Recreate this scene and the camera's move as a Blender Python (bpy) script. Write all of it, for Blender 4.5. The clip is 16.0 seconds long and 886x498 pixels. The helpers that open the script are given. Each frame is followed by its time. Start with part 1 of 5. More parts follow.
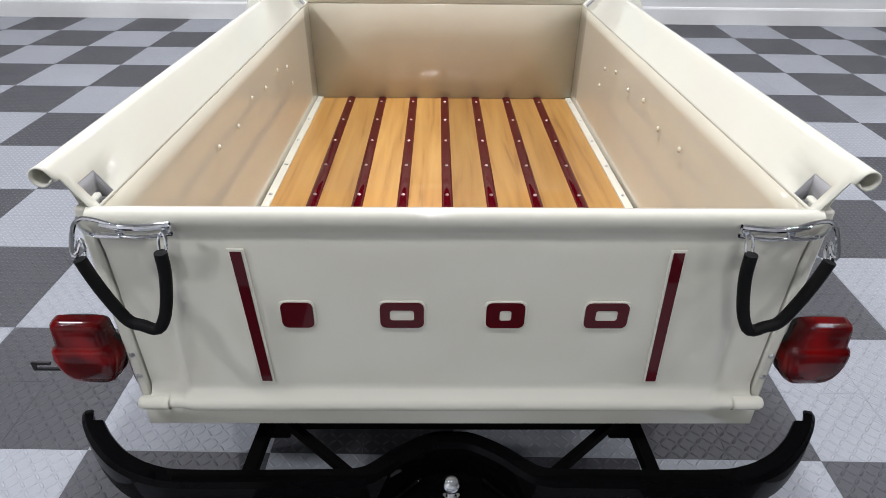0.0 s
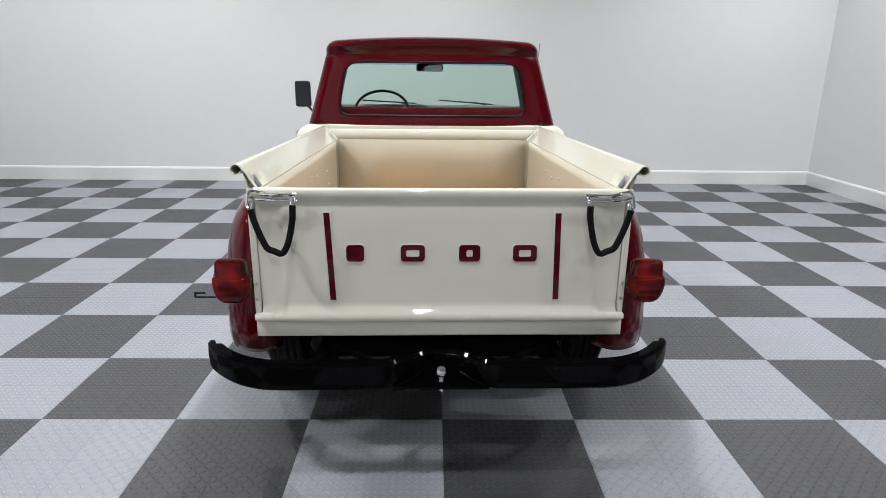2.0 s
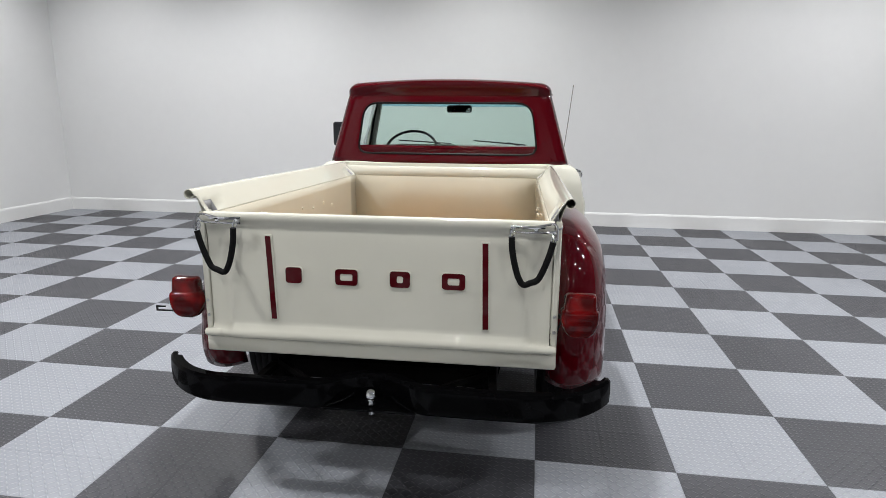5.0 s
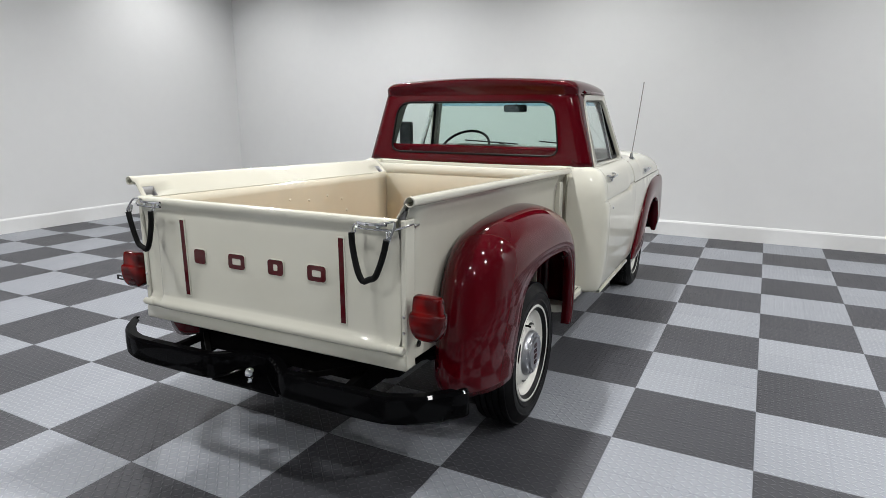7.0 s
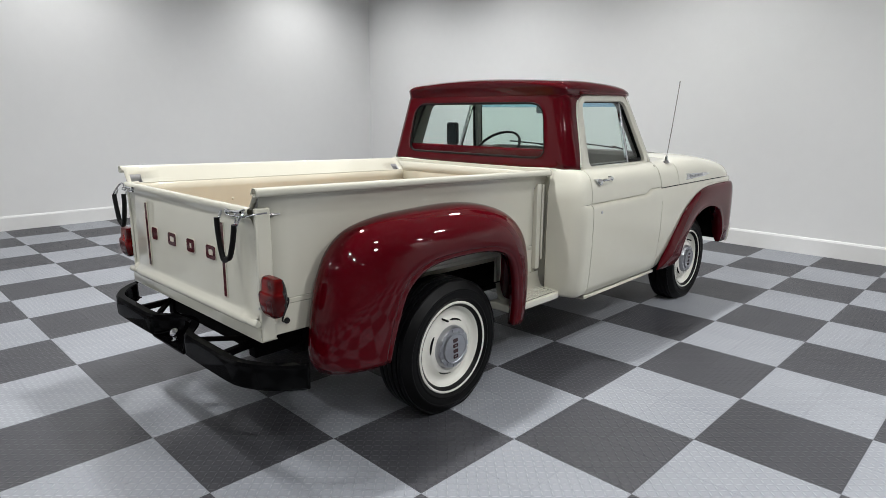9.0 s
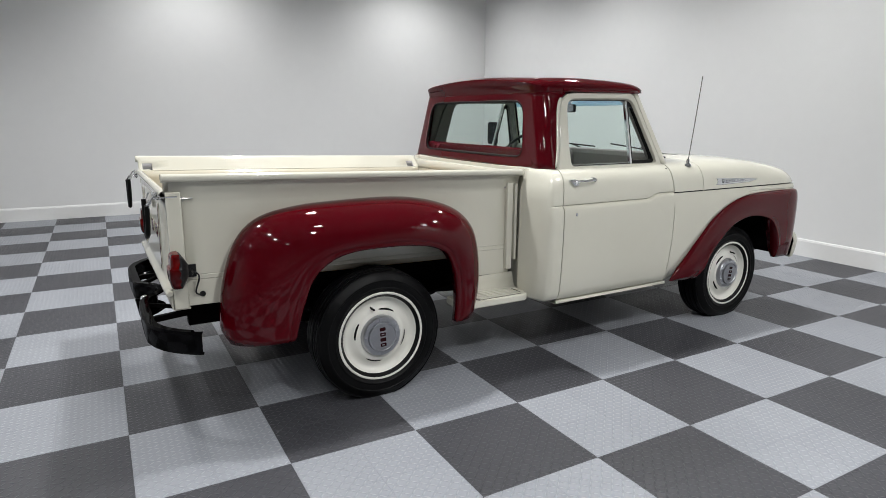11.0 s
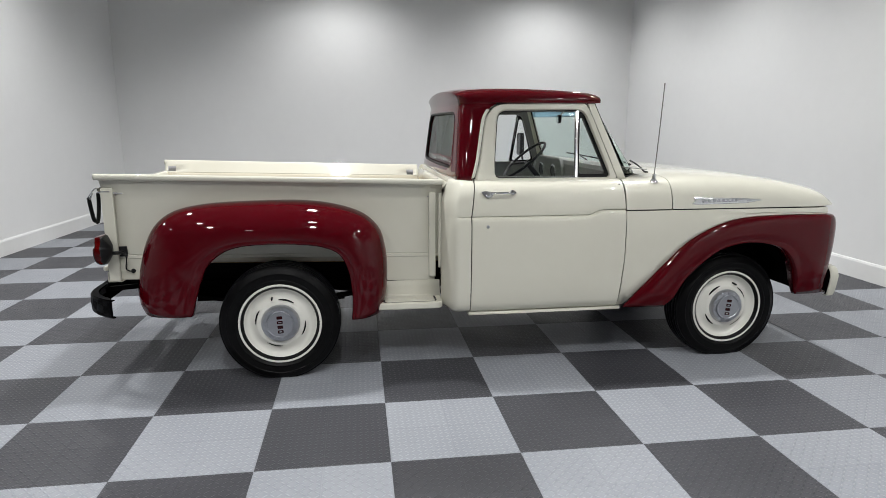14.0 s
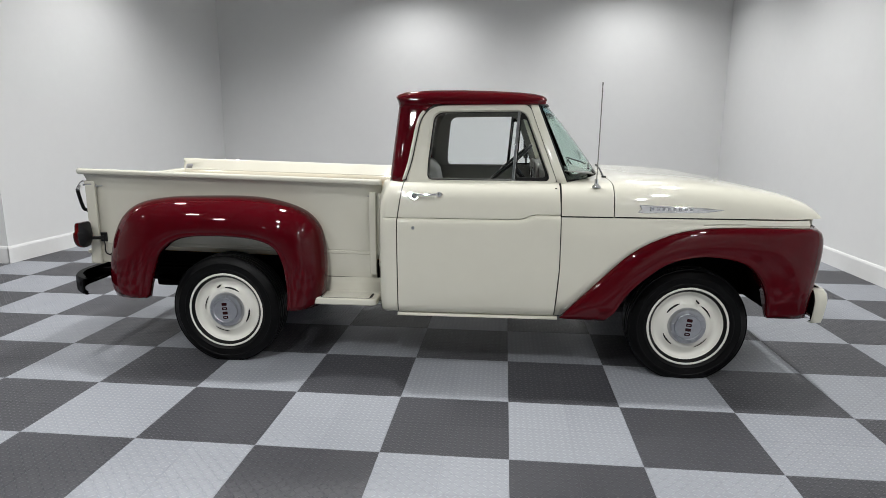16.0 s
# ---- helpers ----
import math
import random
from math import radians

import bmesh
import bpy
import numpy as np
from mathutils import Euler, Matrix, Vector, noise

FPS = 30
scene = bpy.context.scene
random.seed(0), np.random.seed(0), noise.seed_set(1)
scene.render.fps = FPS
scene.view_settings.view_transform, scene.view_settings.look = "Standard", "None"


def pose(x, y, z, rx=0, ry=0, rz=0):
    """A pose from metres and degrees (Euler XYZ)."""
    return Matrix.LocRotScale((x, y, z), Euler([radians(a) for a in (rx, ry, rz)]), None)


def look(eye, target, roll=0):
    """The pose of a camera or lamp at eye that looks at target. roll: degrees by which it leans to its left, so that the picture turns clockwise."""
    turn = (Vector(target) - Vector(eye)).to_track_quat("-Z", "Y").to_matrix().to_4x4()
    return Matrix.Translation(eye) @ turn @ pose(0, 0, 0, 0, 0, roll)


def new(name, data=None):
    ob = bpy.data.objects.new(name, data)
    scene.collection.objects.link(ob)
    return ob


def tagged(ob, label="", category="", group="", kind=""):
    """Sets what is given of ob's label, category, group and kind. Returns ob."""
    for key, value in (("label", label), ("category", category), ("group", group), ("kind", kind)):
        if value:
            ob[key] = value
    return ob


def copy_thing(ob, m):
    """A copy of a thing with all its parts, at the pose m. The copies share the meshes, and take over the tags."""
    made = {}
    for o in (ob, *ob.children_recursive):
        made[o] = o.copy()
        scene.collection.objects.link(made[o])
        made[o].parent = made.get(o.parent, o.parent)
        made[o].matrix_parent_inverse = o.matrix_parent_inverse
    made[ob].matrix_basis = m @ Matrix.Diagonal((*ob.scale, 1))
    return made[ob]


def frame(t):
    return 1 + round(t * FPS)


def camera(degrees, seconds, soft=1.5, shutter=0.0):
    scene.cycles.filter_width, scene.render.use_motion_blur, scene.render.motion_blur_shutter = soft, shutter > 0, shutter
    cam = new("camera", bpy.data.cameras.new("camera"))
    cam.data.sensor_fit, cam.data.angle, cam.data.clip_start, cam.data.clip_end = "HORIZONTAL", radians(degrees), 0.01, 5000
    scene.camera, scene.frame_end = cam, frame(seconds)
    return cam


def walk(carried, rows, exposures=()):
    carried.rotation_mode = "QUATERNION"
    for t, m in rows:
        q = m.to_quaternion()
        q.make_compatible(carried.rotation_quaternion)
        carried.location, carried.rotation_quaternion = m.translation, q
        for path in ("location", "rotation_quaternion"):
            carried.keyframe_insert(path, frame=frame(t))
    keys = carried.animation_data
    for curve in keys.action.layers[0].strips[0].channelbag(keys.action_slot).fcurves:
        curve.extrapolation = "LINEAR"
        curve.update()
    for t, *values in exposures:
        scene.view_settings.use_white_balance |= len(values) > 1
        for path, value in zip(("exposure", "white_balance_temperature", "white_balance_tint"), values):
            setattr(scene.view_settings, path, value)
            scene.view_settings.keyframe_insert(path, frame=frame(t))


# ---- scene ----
# --- camera ---
cam = camera(72.0, 16.0, soft=0.6)
PATH = [
    (0, (-0.034, -0.099, 1.685), (-0.044, 1.573, 0.588), 0.6),
    (0.5, (-0.059, -0.417, 1.65), (-0.067, 1.325, 0.667), 0.6),
    (1, (-0.038, -0.736, 1.588), (-0.039, 1.075, 0.739), 0.6),
    (1.5, (-0.018, -1.027, 1.557), (-0.006, 0.845, 0.852), 0.6),
    (2, (-0.048, -1.253, 1.555), (-0.014, 0.664, 0.985), 0.6),
    (2.5, (-0.054, -1.351, 1.547), (0.003, 0.586, 1.054), 0.6),
    (3, (-0.051, -1.377, 1.543), (0.014, 0.57, 1.09), 0.6),
    (3.2, (-0.055, -1.379, 1.538), (0.006, 0.57, 1.095), 0.6),
    (5.3, (0.717, -1.245, 1.516), (0.338, 0.67, 1.084), 0.4),
    (5.5, (0.821, -1.215, 1.514), (0.384, 0.688, 1.081), 0.4),
    (6, (1.171, -1.165, 1.51), (0.582, 0.697, 1.077), 0.4),
    (6.5, (1.439, -1.045, 1.499), (0.694, 0.76, 1.068), 0.4),
    (7, (1.728, -0.91, 1.506), (0.826, 0.822, 1.075), 0.3),
    (7.5, (2.053, -0.819, 1.512), (1.016, 0.836, 1.08), 0.3),
    (8, (2.287, -0.648, 1.509), (1.124, 0.92, 1.074), 0.3),
    (8.5, (2.535, -0.467, 1.503), (1.261, 1.013, 1.071), 0.3),
    (9, (2.842, -0.299, 1.516), (1.468, 1.088, 1.084), 0.3),
    (9.2, (2.922, -0.217, 1.507), (1.51, 1.132, 1.076), 0.3),
    (11.3, (3.804, 0.775, 1.489), (2.062, 1.66, 1.065), 0.2),
    (11.5, (3.914, 0.883, 1.486), (2.148, 1.722, 1.064), 0.1),
    (12, (4.106, 1.131, 1.499), (2.292, 1.862, 1.081), 0.2),
    (12.5, (4.173, 1.406, 1.513), (2.317, 2.026, 1.097), 0.2),
    (13, (4.291, 1.711, 1.52), (2.4, 2.215, 1.107), 0.2),
    (13.5, (4.391, 2.022, 1.507), (2.471, 2.411, 1.104), 0.2),
    (14, (4.375, 2.32, 1.511), (2.434, 2.59, 1.112), 0.2),
    (14.5, (4.404, 2.628, 1.509), (2.45, 2.788, 1.114), 0.3),
    (15, (4.447, 2.968, 1.512), (2.487, 3.014, 1.119), 0.3),
    (15.5, (4.43, 3.268, 1.509), (2.471, 3.196, 1.117), 0.3),
    (16, (4.426, 3.602, 1.503), (2.474, 3.409, 1.114), 0.3),
]
walk(cam, [(t, look(eye, target, roll)) for t, eye, target, roll in PATH],
     exposures=[(0.0, 0.05, 6270, 14), (0.6, 0.10, 6330, 13), (1.5, 0.15, 6430, 12), (5.5, 0.14, 6500, 11), (8.0, 0.09, 6540, 10), (16.0, 0.07, 6560, 10)])

# --- room sizes: checks of four 12-inch tiles, grid lines on multiples of CHECK ---
CHECK = 0.6096
TILE = CHECK / 2
X0, X1, Y0, Y1, TOP = -6.7, 5.3, -1.85, 7.32, 4.3
YW = -1.62  # the short wall meets the west wall here
NOOK_X, NOOK_Y = -1.7, -5.2
FAR_X, EAST_Y = 11.5, 5.0  # south of EAST_Y the room goes on eastwards

# --- light: recessed round downlights in the ceiling, one of them an added unseen fill, a dim grey world outside the closed room ---
world = bpy.data.worlds.new("room_world")
world.use_nodes = True
world.node_tree.nodes["Background"].inputs[0].default_value = (0.6, 0.62, 0.65, 1)
world.node_tree.nodes["Background"].inputs[1].default_value = 0.02
scene.world = world
POWER = 272
# the one at (8.2, 0.5) is added out of view to lift the east bay
DOWNLIGHTS = {(-5.4, 2.05): 0.68, (-5.4, 5.6): 0.68, (-3.0, -0.3): 0.85, (-3.0, 2.2): 0.8, (-3.0, 5.5): 1.0, (-0.1, -0.3): 0.5, (-0.1, 2.2): 1.5, (-0.1, 5.5): 0.9,
              (3.0, -0.3): 0.30, (3.0, 2.3): 0.30, (3.0, 5.6): 0.55, (4.8, -0.3): 0.95, (4.8, 2.3): 1.6, (4.7, 5.6): 0.65, (8.2, 0.5): 0.45, (0.0, -3.4): 0.85, (3.0, -3.4): 0.45}
for (lx, ly), share in DOWNLIGHTS.items():
    lamp = bpy.data.lights.new("downlight_lamp", "SPOT")
    lamp.energy, lamp.spot_size, lamp.spot_blend = POWER * share, radians(142), 0.75
    lamp.shadow_soft_size, lamp.color = 0.12, (0.985, 0.995, 1.0)
    ob = new("downlight_lamp", lamp)
    ob.matrix_world = pose(lx, ly, TOP - 0.05)


# --- materials ---
def node_material(name):
    m = bpy.data.materials.new(name)
    m.use_nodes = True
    nt = m.node_tree
    return m, nt, nt.nodes["Principled BSDF"]


def put(bsdf, **values):
    for k, v in values.items():
        bsdf.inputs[k.replace("_", " ")].default_value = v


def noise_node(nt, scale, detail=4.0, rough=0.55, coord="Object"):
    tc = nt.nodes.new("ShaderNodeTexCoord")
    n = nt.nodes.new("ShaderNodeTexNoise")
    n.inputs["Scale"].default_value, n.inputs["Detail"].default_value, n.inputs["Roughness"].default_value = scale, detail, rough
    nt.links.new(tc.outputs[coord], n.inputs["Vector"])
    return n.outputs["Fac"]


def ramp(nt, fac, stops):
    r = nt.nodes.new("ShaderNodeValToRGB")
    while len(r.color_ramp.elements) < len(stops):
        r.color_ramp.elements.new(0.5)
    for e, (p, c) in zip(r.color_ramp.elements, stops):
        e.position, e.color = p, (*c, 1)
    nt.links.new(fac, r.inputs["Fac"])
    return r.outputs["Color"]


def math_node(nt, op, a, b=None, c=None, clamp=False):
    n = nt.nodes.new("ShaderNodeMath")
    n.operation, n.use_clamp = op, clamp
    for i, v in enumerate((a, b, c)):
        if v is None:
            continue
        if isinstance(v, (int, float)):
            n.inputs[i].default_value = v
        else:
            nt.links.new(v, n.inputs[i])
    return n.outputs[0]


def map_range(nt, v, a, b, c, d):
    n = nt.nodes.new("ShaderNodeMapRange")
    for i, x in enumerate((a, b, c, d)):
        n.inputs[i + 1].default_value = x
    nt.links.new(v, n.inputs[0])
    return n.outputs[0]


def bump(nt, bsdf, height, strength, distance):
    b = nt.nodes.new("ShaderNodeBump")
    b.inputs["Strength"].default_value, b.inputs["Distance"].default_value = strength, distance
    nt.links.new(height, b.inputs["Height"])
    nt.links.new(b.outputs[0], bsdf.inputs["Normal"])


def mixed(name, dark, light, scale, rough=(0.4, 0.55), metal=0.0, bump_by=0.0, coat=0.0, spec=0.5, bump_scale=None):
    """A surface that varies between two near colours at two scales, with relief."""
    m, nt, b = node_material(name)
    f1, f2 = noise_node(nt, scale, 5), noise_node(nt, scale * 9, 4)
    f = math_node(nt, "MULTIPLY_ADD", f2, 0.35, math_node(nt, "MULTIPLY", f1, 0.65))
    nt.links.new(ramp(nt, f, [(0.3, dark), (0.7, light)]), b.inputs["Base Color"])
    nt.links.new(map_range(nt, f1, 0.3, 0.7, *rough), b.inputs["Roughness"])
    put(b, Metallic=metal, Coat_Weight=coat, Coat_Roughness=0.04)
    b.inputs["Specular IOR Level"].default_value = spec
    if bump_by:
        bump(nt, b, noise_node(nt, bump_scale or scale * 20, 3), 0.5, bump_by)
    return m


def paint(name, dark, light, rough=0.3):
    """Glossy enamel under a clear coat, with a trace of orange peel."""
    m = mixed(name, dark, light, 1.2, (rough, rough + 0.06), coat=1.0, bump_by=0.00008, bump_scale=90, spec=0.05)
    put(m.node_tree.nodes["Principled BSDF"], Coat_IOR=1.46, Coat_Roughness=0.025)
    return m


CREAM = paint("cream_enamel", (0.665, 0.650, 0.555), (0.695, 0.680, 0.585))
RED = paint("dark_red_enamel", (0.064, 0.0010, 0.0036), (0.074, 0.0013, 0.0044), 0.5)
put(RED.node_tree.nodes["Principled BSDF"], Specular_IOR_Level=0.0, Coat_IOR=1.37)
BEIGE = paint("beige_bed_enamel", (0.635, 0.595, 0.48), (0.675, 0.635, 0.515), 0.3)
put(BEIGE.node_tree.nodes["Principled BSDF"], Coat_IOR=1.42, Coat_Roughness=0.06)
PRIMER = mixed("grey_primer", (0.30, 0.30, 0.31), (0.40, 0.40, 0.41), 20, (0.5, 0.65), bump_by=0.0003)
BLACK = paint("black_enamel", (0.001, 0.001, 0.0012), (0.0025, 0.0025, 0.0028), 0.25)
put(BLACK.node_tree.nodes["Principled BSDF"], Specular_IOR_Level=0.0, Coat_Weight=0.24, Coat_IOR=1.36)
CHASSIS = mixed("black_chassis_paint", (0.0015, 0.0015, 0.0015), (0.0045, 0.004, 0.004), 6, (0.5, 0.7), bump_by=0.0006, spec=0.02)
RUBBER = mixed("tyre_rubber", (0.0022, 0.0022, 0.0024), (0.0048, 0.0048, 0.0052), 14, (0.36, 0.50), bump_by=0.0004, spec=0.13)
SLEEVE = mixed("black_rubber_sleeve", (0.003, 0.003, 0.003), (0.007, 0.007, 0.007), 30, (0.5, 0.7), bump_by=0.0006, spec=0.15)
GASKET = mixed("black_gasket", (0.003, 0.003, 0.003), (0.007, 0.007, 0.007), 20, (0.4, 0.5), spec=0.15)
CHROME = mixed("chrome", (0.72, 0.73, 0.75), (0.82, 0.83, 0.85), 15, (0.05, 0.12), metal=1.0)
STEEL = mixed("brushed_steel_cap", (0.42, 0.43, 0.46), (0.55, 0.56, 0.59), 20, (0.28, 0.4), metal=1.0, bump_by=0.0001)
BOLT = mixed("zinc_bolt", (0.45, 0.45, 0.45), (0.6, 0.6, 0.6), 60, (0.25, 0.4), metal=1.0)
TRIM_GREY = mixed("grey_cab_trim", (0.135, 0.132, 0.118), (0.175, 0.17, 0.156), 8, (0.45, 0.6), bump_by=0.0003)
RIM = paint("pale_rim_enamel", (0.75, 0.74, 0.68), (0.78, 0.77, 0.71))
MARK = paint("dark_maroon_mark", (0.022, 0.001, 0.002), (0.03, 0.0015, 0.003))
DASH = mixed("grey_dash_paint", (0.20, 0.198, 0.182), (0.25, 0.247, 0.228), 8, (0.3, 0.42), bump_by=0.0002, spec=0.3)
DARK_MIRROR = mixed("dark_mirror_glass", (0.04, 0.043, 0.047), (0.055, 0.058, 0.062), 10, (0.03, 0.06), metal=1.0)
MIRROR = mixed("dim_mirror_glass", (0.24, 0.26, 0.28), (0.28, 0.30, 0.32), 10, (0.02, 0.05), metal=1.0)
SEAT_GREY = mixed("grey_seat_cloth", (0.34, 0.34, 0.33), (0.50, 0.50, 0.49), 25, (0.8, 0.95), bump_by=0.001)
HEADLINER = mixed("pale_headliner", (0.45, 0.45, 0.43), (0.52, 0.52, 0.50), 10, (0.8, 0.95), bump_by=0.0005)
LENS_DARK = mixed("dark_plastic", (0.010, 0.010, 0.011), (0.02, 0.02, 0.021), 20, (0.3, 0.45), spec=0.2)


def wood(name):
    m, nt, b = node_material(name)
    tc, mp = nt.nodes.new("ShaderNodeTexCoord"), nt.nodes.new("ShaderNodeMapping")
    oi = nt.nodes.new("ShaderNodeObjectInfo")
    mp.inputs["Scale"].default_value = (16, 0.9, 16)
    nt.links.new(tc.outputs["Object"], mp.inputs["Vector"])
    shift = nt.nodes.new("ShaderNodeCombineXYZ")
    nt.links.new(math_node(nt, "MULTIPLY", oi.outputs["Random"], 40), shift.inputs[0])
    nt.links.new(math_node(nt, "MULTIPLY", oi.outputs["Random"], 17), shift.inputs[1])
    nt.links.new(shift.outputs[0], mp.inputs["Location"])
    n = nt.nodes.new("ShaderNodeTexNoise")
    n.inputs["Scale"].default_value, n.inputs["Detail"].default_value, n.inputs["Distortion"].default_value = 1.6, 7, 0.6
    nt.links.new(mp.outputs[0], n.inputs["Vector"])
    col = ramp(nt, n.outputs["Fac"], [(0.22, (0.20, 0.085, 0.02)), (0.42, (0.42, 0.21, 0.05)), (0.75, (0.52, 0.29, 0.08))])
    mix = nt.nodes.new("ShaderNodeHueSaturation")
    nt.links.new(col, mix.inputs["Color"])
    nt.links.new(map_range(nt, oi.outputs["Random"], 0, 1, 0.82, 1.15), mix.inputs["Value"])
    nt.links.new(mix.outputs[0], b.inputs["Base Color"])
    put(b, Roughness=0.32, Coat_Weight=0.8, Coat_Roughness=0.08)
    bump(nt, b, n.outputs["Fac"], 0.15, 0.0006)
    return m


WOOD = wood("varnished_pine")


def glass(name, tint, ior=1.12):
    m, nt, b = node_material(name)
    put(b, Base_Color=(*tint, 1), Roughness=0.0, IOR=ior, Transmission_Weight=1.0)
    return m


GLASS = glass("clear_side_glass", (0.95, 0.97, 0.97))
TINTED = glass("green_tinted_glass", (0.79, 0.895, 0.855), 1.05)
SHADE = glass("blue_shade_glass", (0.42, 0.62, 0.78))


def lens(name):
    """Moulded red plastic with deep and bright patches, its inner glints put into the colour, behind a glossy skin."""
    m, nt, b = node_material(name)
    f = math_node(nt, "MULTIPLY_ADD", noise_node(nt, 22, 1), 0.15, math_node(nt, "MULTIPLY", noise_node(nt, 9, 1), 0.85))
    nt.links.new(ramp(nt, f, [(0.36, (0.030, 0.0005, 0.0008)), (0.52, (0.075, 0.001, 0.0014)), (0.70, (0.26, 0.004, 0.004))]), b.inputs["Base Color"])
    put(b, Roughness=0.35, Coat_Weight=1.0, Coat_Roughness=0.07, Coat_IOR=1.38, Specular_IOR_Level=0.0)
    return m


LENS = lens("red_lens")


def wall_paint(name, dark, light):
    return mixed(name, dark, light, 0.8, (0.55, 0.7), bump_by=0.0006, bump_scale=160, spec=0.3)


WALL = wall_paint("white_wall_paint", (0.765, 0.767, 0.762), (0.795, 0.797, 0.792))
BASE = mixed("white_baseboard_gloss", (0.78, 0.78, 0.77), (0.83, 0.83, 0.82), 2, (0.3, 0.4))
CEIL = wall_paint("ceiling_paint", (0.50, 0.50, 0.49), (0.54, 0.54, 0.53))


def tile_plastic(name, dark, light):
    """Moulded plastic floor tile with a raised diamond-plate tread."""
    m, nt, b = node_material(name)
    geo = nt.nodes.new("ShaderNodeNewGeometry")
    sep = nt.nodes.new("ShaderNodeSeparateXYZ")
    nt.links.new(geo.outputs["Position"], sep.inputs[0])
    u = math_node(nt, "DIVIDE", sep.outputs[0], TILE / 10)
    v = math_node(nt, "DIVIDE", sep.outputs[1], TILE / 10)
    iu, iv = math_node(nt, "FLOOR", u), math_node(nt, "FLOOR", v)
    lu = math_node(nt, "SUBTRACT", math_node(nt, "SUBTRACT", u, iu), 0.5)
    lv = math_node(nt, "SUBTRACT", math_node(nt, "SUBTRACT", v, iv), 0.5)
    odd = math_node(nt, "FLOORED_MODULO", math_node(nt, "ADD", iu, iv), 2.0)
    sgn = math_node(nt, "MULTIPLY_ADD", odd, 2.0, -1.0)
    slv = math_node(nt, "MULTIPLY", lv, sgn)
    along, across = math_node(nt, "ADD", lu, slv), math_node(nt, "SUBTRACT", lu, slv)
    r2 = math_node(nt, "ADD", math_node(nt, "POWER", math_node(nt, "DIVIDE", math_node(nt, "ABSOLUTE", along), 0.70), 2.0),
                   math_node(nt, "POWER", math_node(nt, "DIVIDE", math_node(nt, "ABSOLUTE", across), 0.20), 2.0))
    ridge = math_node(nt, "SUBTRACT", 1.0, r2, clamp=True)
    ridge = math_node(nt, "POWER", ridge, 0.5)
    big, small = noise_node(nt, 1.1, 4, coord="Object"), noise_node(nt, 45, 3, coord="Object")
    gb = nt.nodes.new("ShaderNodeTexNoise")
    gb.inputs["Scale"].default_value, gb.inputs["Detail"].default_value = 1.3, 5
    nt.links.new(geo.outputs["Position"], gb.inputs["Vector"])
    oi = nt.nodes.new("ShaderNodeObjectInfo")
    f = math_node(nt, "MULTIPLY_ADD", gb.outputs["Fac"], 0.6, math_node(nt, "MULTIPLY", small, 0.25))
    f = math_node(nt, "MULTIPLY_ADD", oi.outputs["Random"], 0.15, f)
    # ridges lightened: slight wear, plus their specular glints put into the colour
    worn_glint = nt.nodes.new("ShaderNodeHueSaturation")
    nt.links.new(ramp(nt, f, [(0.3, dark), (0.75, light)]), worn_glint.inputs["Color"])
    nt.links.new(math_node(nt, "MULTIPLY_ADD", ridge, 0.22, 0.94), worn_glint.inputs["Value"])
    nt.links.new(worn_glint.outputs[0], b.inputs["Base Color"])
    rr = math_node(nt, "MULTIPLY_ADD", ridge, -0.10, map_range(nt, gb.outputs["Fac"], 0.3, 0.7, 0.40, 0.52))
    nt.links.new(rr, b.inputs["Roughness"])
    b.inputs["Specular IOR Level"].default_value = 0.42
    h = math_node(nt, "MULTIPLY_ADD", small, 0.06, ridge)
    bump(nt, b, h, 1.0, 0.0040)
    return m


TILE_LIGHT = tile_plastic("light_grey_tile_plastic", (0.262, 0.276, 0.303), (0.335, 0.350, 0.380))
TILE_DARK = tile_plastic("dark_grey_tile_plastic", (0.042, 0.0425, 0.0485), (0.062, 0.063, 0.0715))
UNDERLAY = mixed("floor_underlay", (0.02, 0.02, 0.02), (0.035, 0.035, 0.035), 4, (0.8, 0.9))


# --- mesh helpers ---
def mesh_of(name, bm, mat, sharp=35):
    bmesh.ops.remove_doubles(bm, verts=bm.verts, dist=1e-5)
    bmesh.ops.recalc_face_normals(bm, faces=bm.faces)
    me = bpy.data.meshes.new(name)
    bm.to_mesh(me)
    bm.free()
    me.materials.append(mat)
    me.shade_smooth()
    me.set_sharp_from_angle(angle=radians(sharp))
    return me


def part(name, bm, mat, parent=None, label="", thick=0.0, sharp=35, bevel=0.0):
    """Links a bmesh as one mesh object under a thing or a part."""
    ob = new(name, mesh_of(name, bm, mat, sharp))
    if parent:
        ob.parent = parent
    if label:
        ob["label"] = label
    if thick:
        s = ob.modifiers.new("thickness", "SOLIDIFY")
        s.thickness, s.offset = thick, 0.0
    if bevel:
        s = ob.modifiers.new("edges", "BEVEL")
        s.width, s.segments, s.limit_method, s.angle_limit = bevel, 2, "ANGLE", radians(40)
    return ob


def grid(bm, rows, close_u=False, close_v=False):
    """Faces between rows of points."""
    vs = [[bm.verts.new(p) for p in row] for row in rows]
    nr, nc = len(vs), len(vs[0])
    for i in range(nr if close_u else nr - 1):
        for j in range(nc if close_v else nc - 1):
            quad = [vs[i][j], vs[(i + 1) % nr][j], vs[(i + 1) % nr][(j + 1) % nc], vs[i][(j + 1) % nc]]
            bm.faces.new(quad)
    return vs


